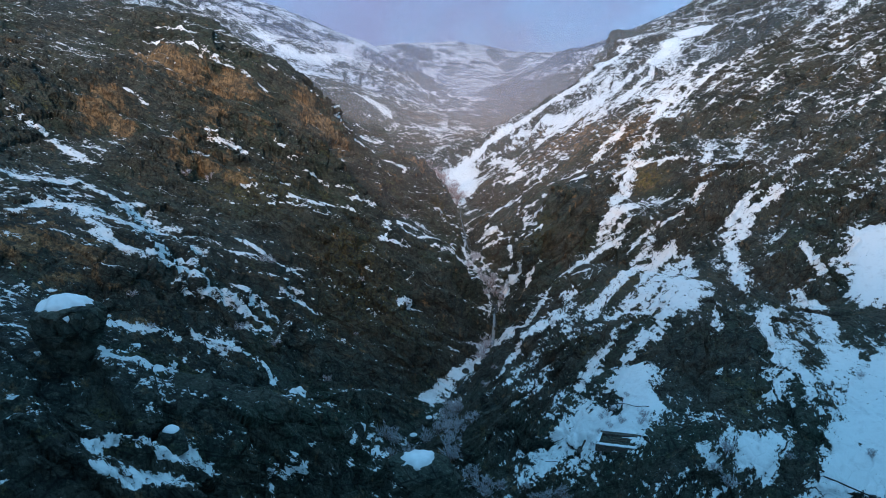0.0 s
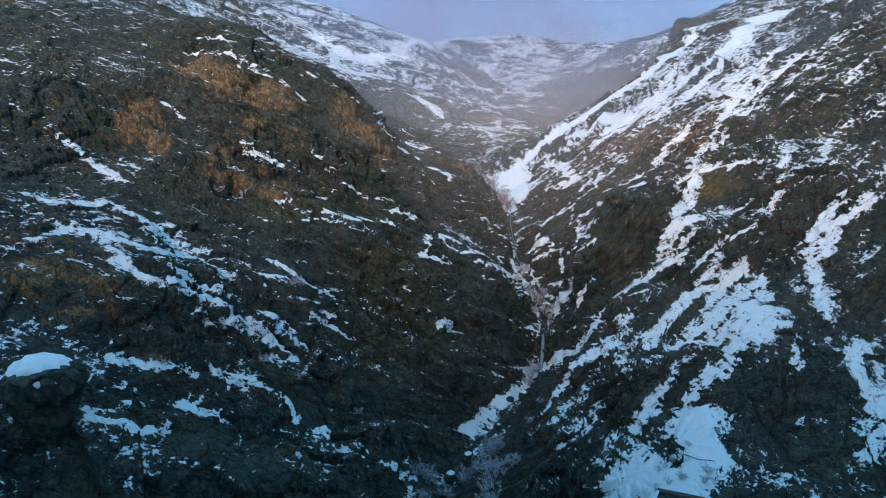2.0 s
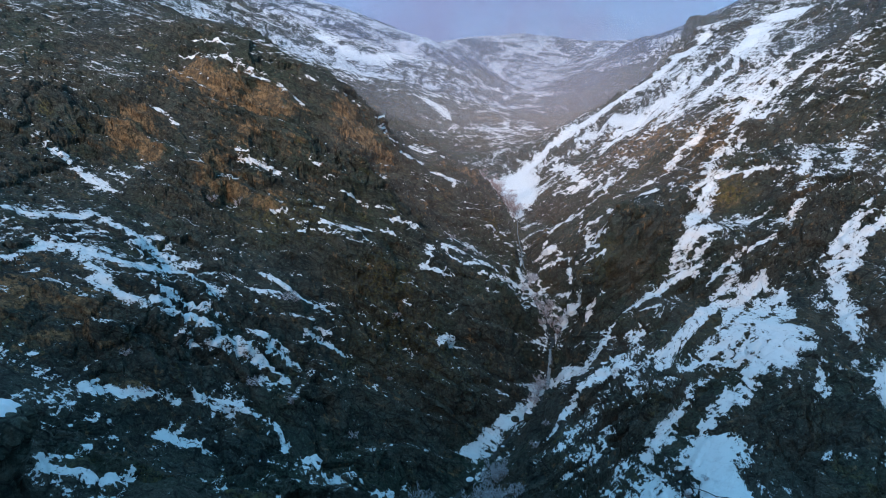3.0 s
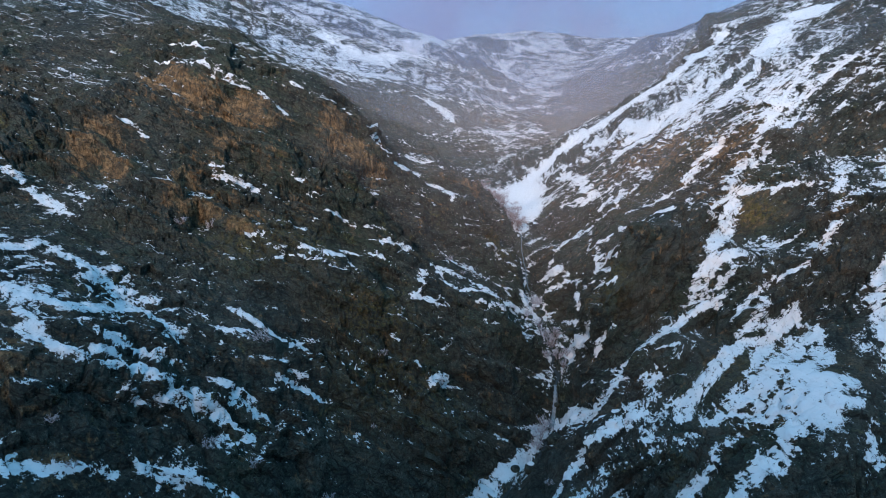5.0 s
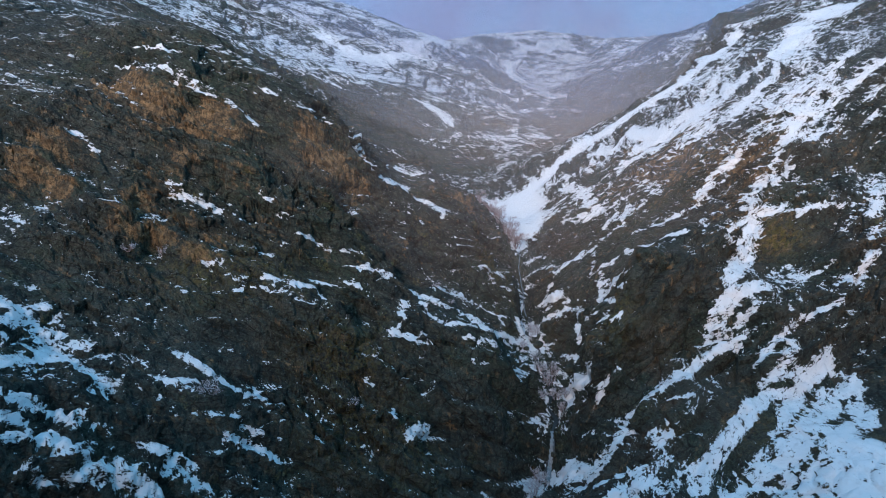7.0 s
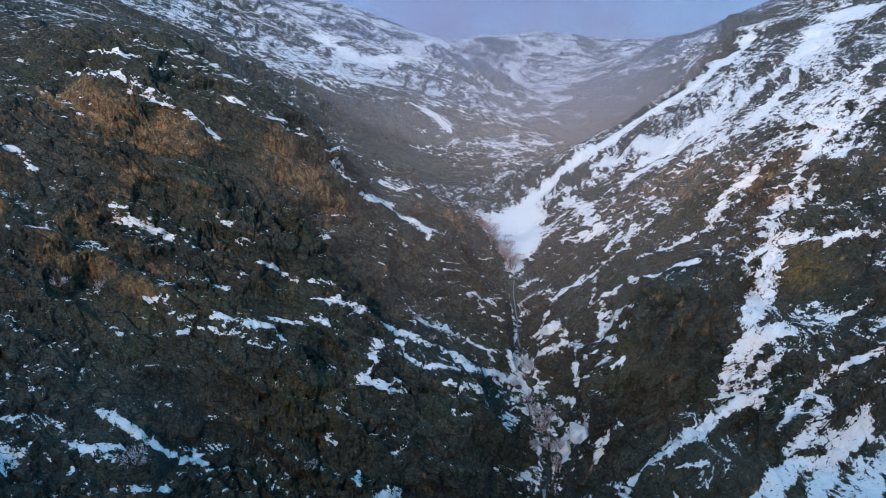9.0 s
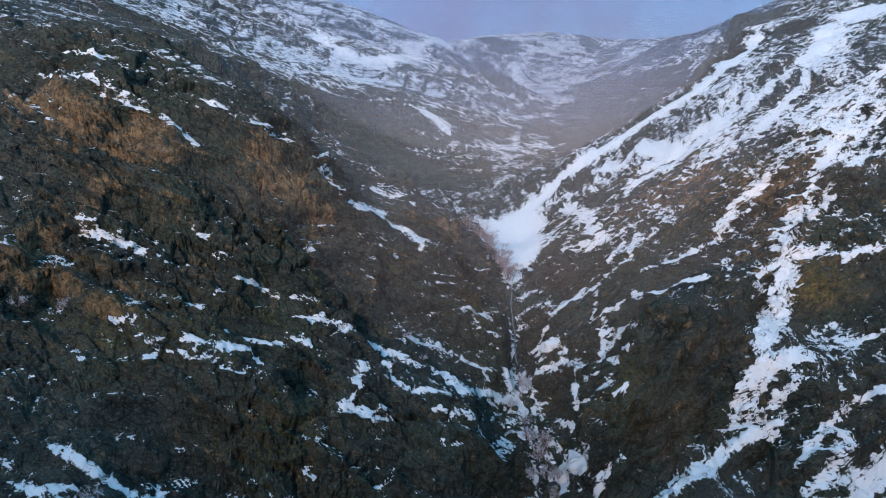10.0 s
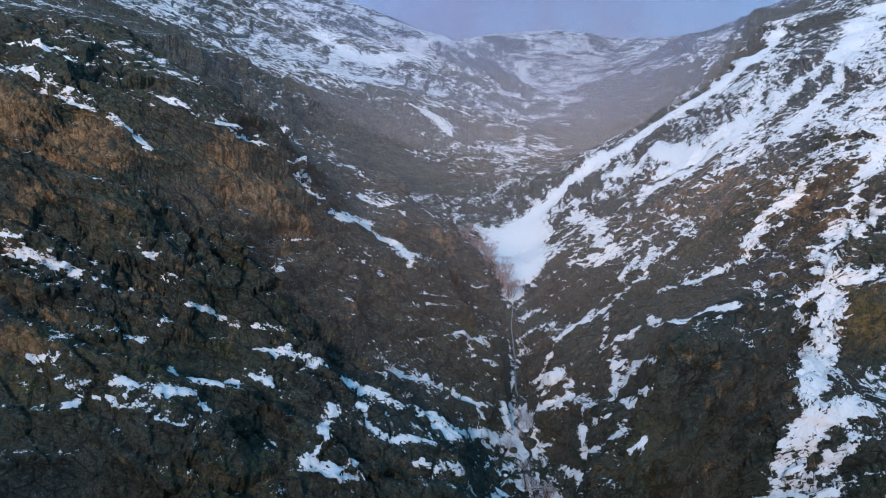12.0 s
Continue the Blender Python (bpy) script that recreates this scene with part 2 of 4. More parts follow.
# ================= landforms: ridge, ledge and stream lines =================
STREAM = [(190, 800, 140), (160, 680, 108), (115, 540, 82), (85, 460, 76), (62, 406, 72), (50, 330, 58), (36, 262, 46), (36, 225, 39), (34.5, 201, 36), (34.5, 196, 35),
          (34.3, 190, 30), (34.2, 184, 26.8), (34, 176, 24), (33.9, 165, 22.6), (34.9, 148, 19.2), (34.5, 144, 17.4), (33.5, 138.5, 15.5), (32.6, 134, 9.5), (27, 124, 7), (19, 114, 5), (10, 103, 3), (9, 90, 1), (16, 66, -2), (28, 30, -10), (30, -10, -14)]
LANDFORMS = {}


def landform(name, *points):
    """A ridge, ledge, gully or foot line, as points of x, y and height."""
    LANDFORMS[name] = points


landform("stream", *STREAM)
# left mountain, from its crest down to the gorge
landform("west_crest", (-200, 262, 140), (-130, 234, 112), (-90, 216, 99), (-63, 205, 95.5), (-51, 200.4, 93.8), (-45, 198, 92.6), (-39, 195.6, 89), (-33, 193, 84.7), (-27, 191, 81.8), (-21, 188.4, 79.8),
         (-15, 186, 75.8), (-9, 183.6, 70), (-5.5, 182, 64.5), (2, 190, 55.6))
landform("west_behind", (-55, 222, 86), (-36, 214, 77), (-23, 235, 71.2), (-16.7, 222, 68.5), (-8.6, 210, 63.4), (-6.4, 215, 64), (-1.9, 204, 58.6), (2.9, 200, 55.4))
landform("west_upper", (-65, 276, 99.5), (-80, 279, 101), (-112, 280, 112), (-150, 290, 135), (-46, 290, 84))
landform("west_back", (-45, 262, 70), (-29, 294, 68), (-12, 245, 59))
landform("tower_spur", (-6, 232, 58), (6, 214, 61), (12, 205, 56), (17.4, 199, 53.6), (21, 206, 49), (12.2, 179, 49.4), (7.4, 187, 50.5), (19.4, 179, 45.4), (24.2, 188.5, 40.5), (28.4, 177, 33.5))
landform("upper_ledge", (-100, 165, 84), (-59.5, 172, 79.6), (-43.3, 161.3, 75.4), (-15.5, 171.6, 70.7))
landform("upper_cliff", (-56.9, 151, 70.3), (-44.2, 159.5, 70.2), (-32.4, 155.6, 65.2), (-26, 157.3, 67.6), (-20.2, 161.3, 64.1), (-12, 168.2, 62.2))
landform("cliff_foot", (-55, 145.4, 59.9), (-37.7, 141, 56.8), (-35.6, 141.3, 50.5), (-30.9, 145, 56.4), (-24.6, 148.6, 53.8), (-8.6, 157.8, 56), (-2.9, 169, 53))
landform("mid_ledge", (-85, 120, 62), (-48, 123, 48.3), (-38, 129.4, 46.7), (-23, 138, 47.2), (-20.3, 145, 51.2), (-11, 147, 47), (-8.9, 153, 49.5), (4.2, 165, 45))
landform("mid_slope", (-25.5, 130.4, 43), (-21.2, 135, 45.3), (-14.2, 135.2, 43.8), (-11.3, 143.8, 45.8), (-8.9, 131.2, 40.2), (0.3, 149.6, 42.9), (2.8, 146.5, 40.6), (12.4, 162.5, 37.7))
landform("gorge_rim", (30.3, 191.7, 36.4), (29.2, 183, 35), (28.6, 174.5, 34), (29.4, 166, 28), (38.9, 169.3, 31.8), (38.6, 180, 33), (39.5, 160, 25))
landform("fall_ledge", (17.5, 170.4, 38.8), (25, 175, 35.5), (30.6, 178, 32.7))
landform("loop_shelf", (-1.9, 140.7, 38.3), (-0.8, 137.5, 36), (7, 135.3, 35), (13.8, 146.5, 35.6), (16.5, 154.3, 35.8), (25, 143, 30.6), (26.2, 153, 26.8))
landform("buttress", (-15.5, 127.3, 36.6), (-9.4, 126.6, 30.5), (-2.5, 130, 35.4), (-2, 128.3, 32), (7.1, 124, 26.8), (15.8, 133, 25.5), (19, 135.4, 29.6), (23.9, 133, 20.9))
landform("buttress_foot", (-13, 101.5, 24.4), (-3, 116.8, 21.6), (11.2, 118, 16.7), (-4.4, 85.8, 17.5), (4.7, 106.5, 6.2))
landform("low_shoulder", (-75, 90, 60), (-39.6, 102.7, 45), (-35.5, 114, 41), (-32, 94.6, 39.8), (-23, 101.3, 31.7), (-16.7, 117, 34.5))
landform("near_ridge", (-75, 50, 58), (-45, 54, 45), (-29, 58, 39.5), (-22.7, 63, 37), (-16.5, 60, 34.4), (-8.2, 60.7, 32.1), (-2, 62, 28.3), (1.7, 64, 22.8), (4.5, 67, 17.5), (8, 69, 13.5))
landform("near_ridge_back", (-48, 76, 41), (-25, 80, 28), (-10, 78, 18), (4, 79, 8))
landform("near_ridge_front", (-23.4, 52.5, 36), (-16.4, 50.9, 32), (-10.4, 55.9, 30.4), (-20, 35, 22), (0, 45, 12), (8, 60, 10))
# right mountain
landform("prow", (17.8, 89.6, 8.5), (23.7, 95.8, 16.2), (29, 106, 17.6), (29, 112.3, 19.9), (35.9, 111, 22.2), (41.5, 115.8, 25), (27.6, 87.6, 9.5), (37.5, 95.4, 15.6))
landform("prow_back", (36.7, 145.2, 20.3), (39.6, 137.5, 31), (44.3, 134.5, 28.8), (41.8, 149, 28.4), (40.8, 163.5, 27.6))
landform("east_gully", (39.8, 102.6, 21.2), (49.3, 109.8, 24.5), (49.8, 122.4, 31.2), (53, 135, 32.4), (57.3, 133, 35.6), (65, 133, 41.3), (69.5, 148.4, 44.3), (80, 173, 55.7), (84.5, 181.6, 64.6))
landform("east_slab", (36.5, 75.5, 15.8), (44.2, 86.2, 19.8), (54.7, 80.4, 22), (57.4, 94, 28.7), (64, 108.3, 32), (65.8, 99, 31.2), (68.5, 123.3, 33.1), (61, 126.2, 31.9))
landform("east_knobs", (43.2, 134.8, 40.5), (47.7, 135.3, 41.2), (46.8, 152.3, 40.2), (53.7, 148.8, 46.6), (50, 145.3, 47.5), (62.3, 153.6, 50), (64.2, 139.6, 43.3))
landform("east_face", (66, 127.5, 38.8), (74, 138.7, 43.5), (79.7, 121.7, 37), (83.7, 137.9, 49), (81.4, 153, 54.8), (75.4, 152.3, 48.4), (92, 169.3, 64), (87.2, 171, 60.7), (99.2, 160, 59.5))
landform("east_low", (37, 70.3, 15.4), (51.8, 63.5, 19), (64, 75, 24.2), (81, 98, 29), (88, 109.8, 37.2), (110, 90, 40), (100, 130, 52), (75, 40, 22), (50, 20, 8))
landform("east_inner", (39.1, 186.2, 33.5), (45.2, 188.3, 33.4), (51.2, 189.2, 40.2), (73.7, 186.6, 54.8), (76.5, 186.7, 58.2), (50.7, 217.4, 47.1), (70.8, 240.4, 62))
landform("east_crest", (64, 275, 62), (97.5, 274, 81), (119, 261, 92.1), (114.6, 245, 89.2), (126, 233.4, 91), (140, 232, 97), (132, 215, 92), (165, 205, 108), (190, 160, 112), (230, 90, 110))
landform("tor_ridge", (108, 338, 68), (125, 352, 86), (143, 350, 104), (150, 352, 118), (162, 352, 119), (215, 340, 140), (280, 310, 165))
landform("east_shoulder", (110, 262, 89.5), (123, 280, 97), (142, 296, 104.5), (150, 266, 104.5), (140, 322, 105.5), (178, 296, 117))
landform("east_back", (84, 318, 59), (106, 306, 74), (110, 400, 72), (150, 430, 84))
# far mountains at the head of the valley
landform("far_face", (8.2, 342.7, 66.3), (1, 367.7, 81.7), (20, 373, 78.3), (47.8, 340, 60.7), (-47, 468, 112), (-86, 445, 117))
landform("far_crest", (-430, 640, 275), (-270, 690, 222), (-200, 690, 194), (-117, 700, 192), (-54, 660, 171), (-36, 640, 161), (-17, 620, 154), (17, 590, 136), (33, 570, 126), (53, 545, 117), (59, 525, 107), (60, 495, 92))
landform("far_back", (-200, 800, 170), (-40, 800, 135), (20, 680, 118), (60, 740, 112), (62, 610, 100))
landform("valley_side", (24, 240, 45), (44, 232, 41), (52, 255, 49), (62, 330, 60), (40, 330, 60))
landform("head_wall", (0, 890, 168), (45, 900, 178), (79, 930, 187), (120, 945, 191), (157, 950, 195), (229, 940, 184), (262, 900, 170), (290, 880, 164), (340, 800, 172))
landform("right_spur", (135, 500, 90), (165, 540, 112), (200, 600, 139), (235, 590, 146), (280, 600, 166))
# added ridge behind the camera, out of view, keeps sun off the lower gorge
landform("unseen_shade_ridge", (-240, -140, 179), (-170, -140, 177), (-80, -150, 173), (0, -150, 171), (80, -150, 172), (170, -140, 175))
landform("outer", (-260, 60, 130), (0, -400, 170), (-300, -300, 180), (300, -300, 180), (320, 40, 150), (420, 420, 260), (-500, 300, 240), (0, 1300, 150), (700, 900, 260), (-800, 900, 300))
CTRL = np.array([p for line in LANDFORMS.values() for p in line], float)


def spread(r2):
    return np.sqrt(r2 + 9.0)


def solve_spread():
    d = CTRL[:, None, :2] - CTRL[None, :, :2]
    n = len(CTRL)
    a = np.zeros((n + 3, n + 3))
    a[:n, :n] = spread((d ** 2).sum(-1)) - 0.25 * np.eye(n)
    a[:n, n] = a[n, :n] = 1
    a[:n, n + 1:] = CTRL[:, :2] / 100
    a[n + 1:, :n] = CTRL[:, :2].T / 100
    return np.linalg.solve(a, np.r_[CTRL[:, 2], 0, 0, 0])


WEIGHT = solve_spread()


def base_height(x, y):
    """The smooth lie of the land."""
    z = np.zeros(len(x))
    n = len(CTRL)
    for lo in range(0, len(x), 40000):
        sl = slice(lo, lo + 40000)
        r2 = (x[sl, None] - CTRL[None, :, 0]) ** 2 + (y[sl, None] - CTRL[None, :, 1]) ** 2
        z[sl] = spread(r2) @ WEIGHT[:n] + WEIGHT[n] + (x[sl] * WEIGHT[n + 1] + y[sl] * WEIGHT[n + 2]) / 100
    return z


def polyline_distance(x, y, line):
    """Distance in plan to a line of points, and how far along it (0 to 1)."""
    pts = np.array([p[:2] for p in line], float)
    best, along = np.full(len(x), 1e9), np.zeros(len(x))
    for k in range(len(pts) - 1):
        a, b = pts[k], pts[k + 1]
        ab = b - a
        t = np.clip(((x - a[0]) * ab[0] + (y - a[1]) * ab[1]) / (ab @ ab), 0, 1)
        d = np.hypot(x - a[0] - t * ab[0], y - a[1] - t * ab[1])
        near = d < best
        best = np.where(near, d, best)
        along = np.where(near, (k + t) / (len(pts) - 1), along)
    return best, along


STREAM_Y = np.array([p[1] for p in STREAM][::-1], float)
STREAM_X = np.array([p[0] for p in STREAM][::-1], float)
STREAM_Z = np.array([p[2] for p in STREAM][::-1], float)


def east_of_stream(x, y):
    """Signed distance across the valley: above zero on the right-hand mountain."""
    return x - np.interp(y, STREAM_Y, STREAM_X)


# ================= snow drifts =================
DRIFTS = []


def drift(width, amount, *line):
    """A gully, ledge or fan that holds snow: half its width, how much, and its line in plan."""
    DRIFTS.append((line, width, amount))


# bare cliffs
drift(2.4, -0.32, (48.3, 115.0), (38.7, 99.1), (32.3, 87.1))
drift(2.8, -0.25, (25.5, 92.6), (26.9, 86.0))
drift(5.7, -0.30, (57.4, 143.0), (51.2, 135.8))
drift(6.4, -0.40, (58.8, 88.0), (50.8, 75.5))
drift(4.6, -0.45, (110.7, 247.9), (116.2, 244.9))
drift(3.4, -0.45, (87.4, 239.0), (96.1, 229.4))
drift(2.4, -0.35, (77.2, 254.5), (80.5, 248.8))
drift(3.2, -0.40, (56.0, 259.6), (61.3, 250.5))
drift(4.4, -0.30, (78.4, 209.9), (88.0, 199.3))
drift(6.2, -0.50, (147, 342), (157, 336))
drift(4.1, -0.30, (125.0, 236.3), (132.2, 229.6))
drift(2.5, -0.30, (77.9, 188.6), (85.1, 179.7))
drift(2.5, -0.30, (62.0, 213.8), (71.8, 207.1))
drift(2.6, -0.25, (99.6, 201.7), (109.1, 204.0))
drift(11, -0.55, (-32, 620), (-10, 600), (10, 585), (29, 560), (46, 540), (51, 520))
drift(11.7, -0.40, (67, 904), (93, 856))
drift(10.0, -0.40, (121, 585), (151, 499))
drift(8.1, -0.40, (86, 569), (100, 543))
drift(12.6, -0.40, (113, 483), (133, 447))
drift(6.6, -0.40, (61, 395), (79, 376))
drift(15.3, -0.30, (-25, 341), (9, 285))
drift(3.7, -0.30, (54.7, 136.3), (49.6, 128.5))
drift(4.3, -0.45, (65.3, 90.2), (58.9, 78.0))
# far and high snow
drift(3.6, 0.48, (142.7, 259.2), (111.4, 231.7), (91.0, 220.9), (75.7, 216.6), (63.4, 222.2))
drift(3.1, 0.43, (62.8, 234.3), (54.9, 242.4), (45.1, 244.3))
drift(2.1, 0.90, (32.6, 232.9), (34.4, 209.6), (35.9, 201.7), (35.1, 215.2))
drift(1.9, 0.30, (50.9, 205.7), (58.3, 202.2))
drift(2.9, 0.48, (3, 365), (17, 355), (23, 337))
drift(17.6, 0.22, (48.8, 216.6), (59.5, 207.6), (70.7, 213.2))
drift(16.1, 0.20, (77.9, 209.8), (89.6, 198.6), (100.1, 198.9))
drift(3.8, 0.70, (32.6, 240.9), (36.6, 230.4), (38.7, 208.9), (45.4, 242.0))
drift(0.5, 0.34, (-26.4, 168.7), (-14.1, 172.0))
drift(0.4, 0.30, (-41.1, 168.2), (-23.0, 164.2))
drift(0.6, 0.30, (-17.0, 173.1), (-10.8, 181.7))
drift(0.5, 0.30, (-47.8, 169.4), (-24.1, 163.8))
drift(7.4, 0.48, (-72, 496), (-38, 471), (-11, 505), (17, 589))
drift(4.4, 0.48, (-35, 408), (-12, 427))
drift(6.0, 0.38, (95, 807), (95, 573), (111, 557))
drift(0.6, 0.85, (-55.2, 175.0), (-46.7, 170.5), (-39.1, 166.0), (-30.8, 165.6), (-26.0, 164.6), (-22.4, 164.0))
drift(0.6, 0.85, (-52.8, 180.5), (-43.1, 175.5), (-38.2, 173.7))
drift(0.6, 0.85, (-24.8, 173.8), (-19.1, 174.0))
drift(0.6, 0.85, (-15.8, 174.2), (-11.0, 180.3))
drift(0.9, 0.60, (-9.3, 186.4), (-5.5, 183.5), (-4.0, 184.2))
# slab and gullies of the east mountain
drift(1.0, 0.83, (66.4, 124.1), (62.4, 122.4), (58.5, 119.4), (52.5, 114.8), (49.5, 112.8), (47.5, 111.2), (46.4, 109.2))
drift(1.0, 0.73, (71.5, 124.5), (67.7, 123.2), (63.8, 120.4), (60.1, 115.1))
drift(1.5, 0.83, (72.1, 121.2), (66.4, 116.7), (58.5, 110.8), (53.9, 108.4), (50.4, 106.6))
drift(1.8, 0.93, (71.9, 120.1), (69.5, 113.6), (62.6, 108.6), (58.7, 105.4), (55.2, 104.4))
drift(1.8, 0.93, (66.0, 105.8), (62.9, 107.0), (57.8, 103.8))
drift(1.7, 0.93, (62.1, 100.1), (59.6, 99.8))
drift(0.6, 0.68, (67.3, 128.0), (63.7, 127.1), (61.7, 126.1))
drift(0.5, 0.73, (76.4, 130.8), (72.2, 130.6), (68.4, 128.6))
drift(1.3, 0.78, (71.2, 151.2), (67.0, 145.6), (63.5, 140.0))
drift(1.4, 0.93, (66.2, 136.0), (62.2, 135.8), (59.3, 135.1), (57.1, 133.8))
drift(0.9, 0.93, (64.1, 133.2), (60.1, 132.5))
drift(0.9, 0.93, (60.1, 130.2), (57.3, 130.9), (54.3, 130.7), (50.7, 128.1))
drift(0.6, 0.83, (50.5, 127.7), (47.7, 129.3), (44.6, 127.4), (42.5, 127.4))
drift(0.9, 0.88, (41.3, 124.4), (39.1, 122.5), (37.3, 121.5), (35.0, 122.0))
drift(0.9, 0.83, (40.5, 114.2), (37.9, 115.5), (35.0, 115.7))
drift(0.9, 0.83, (38.3, 111.7), (40.5, 111.9))
drift(0.6, 0.83, (45.6, 118.2), (43.7, 118.2))
drift(0.4, 0.73, (50.3, 121.8), (47.3, 123.2))
drift(0.4, 0.63, (79.9, 138.4), (76.0, 139.2), (72.9, 138.7))
drift(0.9, 0.78, (84.7, 136.5), (82.5, 135.5), (79.1, 133.4))
drift(1.6, 0.63, (122.5, 208.0), (106.3, 193.9), (93.0, 178.9), (87.4, 174.3), (82.7, 170.3), (75.5, 158.9), (72.2, 153.6))
drift(0.9, 0.63, (95.7, 174.7), (88.1, 169.1), (81.8, 165.2))
drift(0.9, 0.73, (79.4, 156.0), (75.1, 157.8), (69.8, 155.5))
drift(0.6, 0.83, (87.0, 149.5), (83.2, 150.8), (80.1, 150.6))
drift(0.6, 0.73, (92.2, 147.0), (88.1, 143.6))
drift(0.9, 0.68, (82.4, 182.2), (76.3, 182.0), (69.2, 173.3), (62.4, 174.2), (58.2, 176.7))
drift(0.7, 0.73, (62.3, 195.6), (57.2, 184.4), (53.4, 182.5), (49.9, 178.6), (46.6, 169.6))
drift(0.7, 0.73, (48.4, 152.0), (48.2, 166.7), (44.9, 158.1), (42.3, 158.4), (41.4, 151.5))
drift(0.7, 0.63, (43.7, 180.1), (50.3, 180.3))
drift(0.9, 0.83, (41.1, 167.0), (36.9, 170.9))
drift(0.9, 0.83, (38.6, 135.3), (37.1, 145.7), (36.1, 140.5))
drift(0.5, 0.73, (40.5, 131.9), (38.9, 132.3))
drift(2.4, 0.63, (48.7, 206.6), (56.2, 199.6), (55.6, 210.1), (54.2, 234.7))
drift(3.8, 0.95, (30.6, 215.3), (41.1, 245.8), (50.2, 254.6), (59.4, 261.6))
drift(2.5, 0.95, (36.8, 212.0), (42.4, 233.7))
drift(3.4, 0.73, (61.8, 261.6), (72.0, 264.1), (80.7, 266.6), (90.5, 266.4), (99.0, 262.6), (113.4, 269.7), (139.6, 309.6))
drift(2.7, 0.73, (66.6, 242.3), (75.8, 243.0), (79.4, 221.4), (74.0, 225.2))
drift(1.8, 0.68, (85.2, 224.7), (91.5, 224.3), (102.1, 230.5))
drift(2.1, 0.63, (148.4, 275.8), (127.0, 243.4), (114.8, 226.5), (104.1, 214.3), (91.9, 203.8))
drift(5.5, 0.63, (154.3, 275.7), (154.8, 260.8))
drift(1.7, 0.63, (122.2, 194.4), (113.3, 192.4), (101.4, 182.9), (94.8, 182.3))
drift(0.7, 0.68, (36.5, 176.5), (42.8, 178.5), (47.3, 181.2), (49.8, 183.9), (55.1, 189.2), (59.4, 195.7))
drift(0.7, 0.78, (46.7, 169.1), (50.5, 167.0), (53.7, 169.3), (54.1, 156.4), (57.8, 156.3), (60.3, 153.3))
drift(0.9, 0.88, (46.9, 159.8), (48.0, 158.3))
drift(0.4, 0.63, (45.2, 150.3), (46.0, 142.1), (47.8, 142.2))
drift(0.6, 0.68, (42.6, 154.4), (43.7, 152.6), (44.6, 150.8))
drift(0.6, 0.63, (41.7, 153.3), (43.1, 144.9))
drift(0.9, 0.73, (36.5, 167.9), (40.6, 165.4))
drift(0.4, 0.73, (42.1, 136.5), (43.9, 136.7))
drift(0.4, 0.78, (38.3, 155.5), (41.2, 147.4))
drift(1.5, 0.68, (77.3, 165.8), (74.5, 157.8), (73.6, 152.9), (68.0, 146.3), (62.8, 139.5))
drift(1.0, 0.68, (67.1, 151.9), (70.8, 152.9))
drift(1.1, 0.95, (65.7, 136.8), (61.9, 135.0), (58.9, 134.3), (57.6, 133.7))
drift(0.9, 0.95, (63.7, 133.0), (60.4, 132.9), (58.3, 132.8))
drift(1.4, 0.73, (93.7, 130.1), (85.8, 125.3), (81.9, 120.6), (79.8, 114.0), (73.2, 102.0))
drift(1.4, 0.73, (96.4, 126.0), (89.2, 124.6), (83.7, 119.4))
drift(0.9, 0.83, (91.3, 109.4), (90.2, 103.0))
drift(1.5, 0.83, (84.2, 100.6), (85.0, 95.7), (78.6, 85.5), (74.4, 78.2))
drift(1.5, 0.93, (69.5, 74.5), (77.9, 80.1))
drift(1.1, 0.73, (74.9, 95.4), (68.3, 89.1), (66.5, 79.7), (66.5, 75.1))
drift(2.1, 0.63, (64.1, 76.3), (61.0, 74.4))
drift(4.3, 0.95, (102.4, 103.9), (92.2, 92.8))
drift(2.3, 0.95, (78.4, 75.1), (67.5, 65.7), (61.6, 61.6), (57.2, 57.9))
drift(3.3, 0.95, (67.3, 63.6), (61.2, 58.3))
drift(1.8, 0.83, (55.2, 66.1), (51.1, 66.7), (52.1, 63.7))
drift(0.7, 0.73, (46.1, 68.5), (46.5, 66.6))
drift(0.9, 0.73, (66.9, 126.1), (58.2, 120.5), (50.1, 112.6))
drift(1.3, 0.78, (69.5, 120.3), (56.8, 107.2), (48.5, 100.5), (43.2, 97.3), (39.4, 94.8))
drift(1.7, 0.83, (66.6, 105.0), (59.6, 102.1), (52.6, 96.2), (46.6, 93.7))
drift(3.1, 0.93, (45.8, 89.4), (43.4, 80.4), (38.3, 78.5), (36.0, 85.2))
drift(1.5, 0.73, (37.5, 89.4), (32.9, 86.4), (28.2, 83.0))
drift(1.0, 0.78, (41.3, 124.7), (37.3, 123.3), (32.4, 133.8), (25.3, 124.5), (16.7, 115.9), (14.4, 112.5))
drift(0.9, 0.73, (39.3, 110.8), (33.2, 109.3), (29.7, 108.0), (25.9, 105.2))
drift(0.7, 0.78, (56.1, 131.2), (46.9, 127.1), (41.7, 126.3))
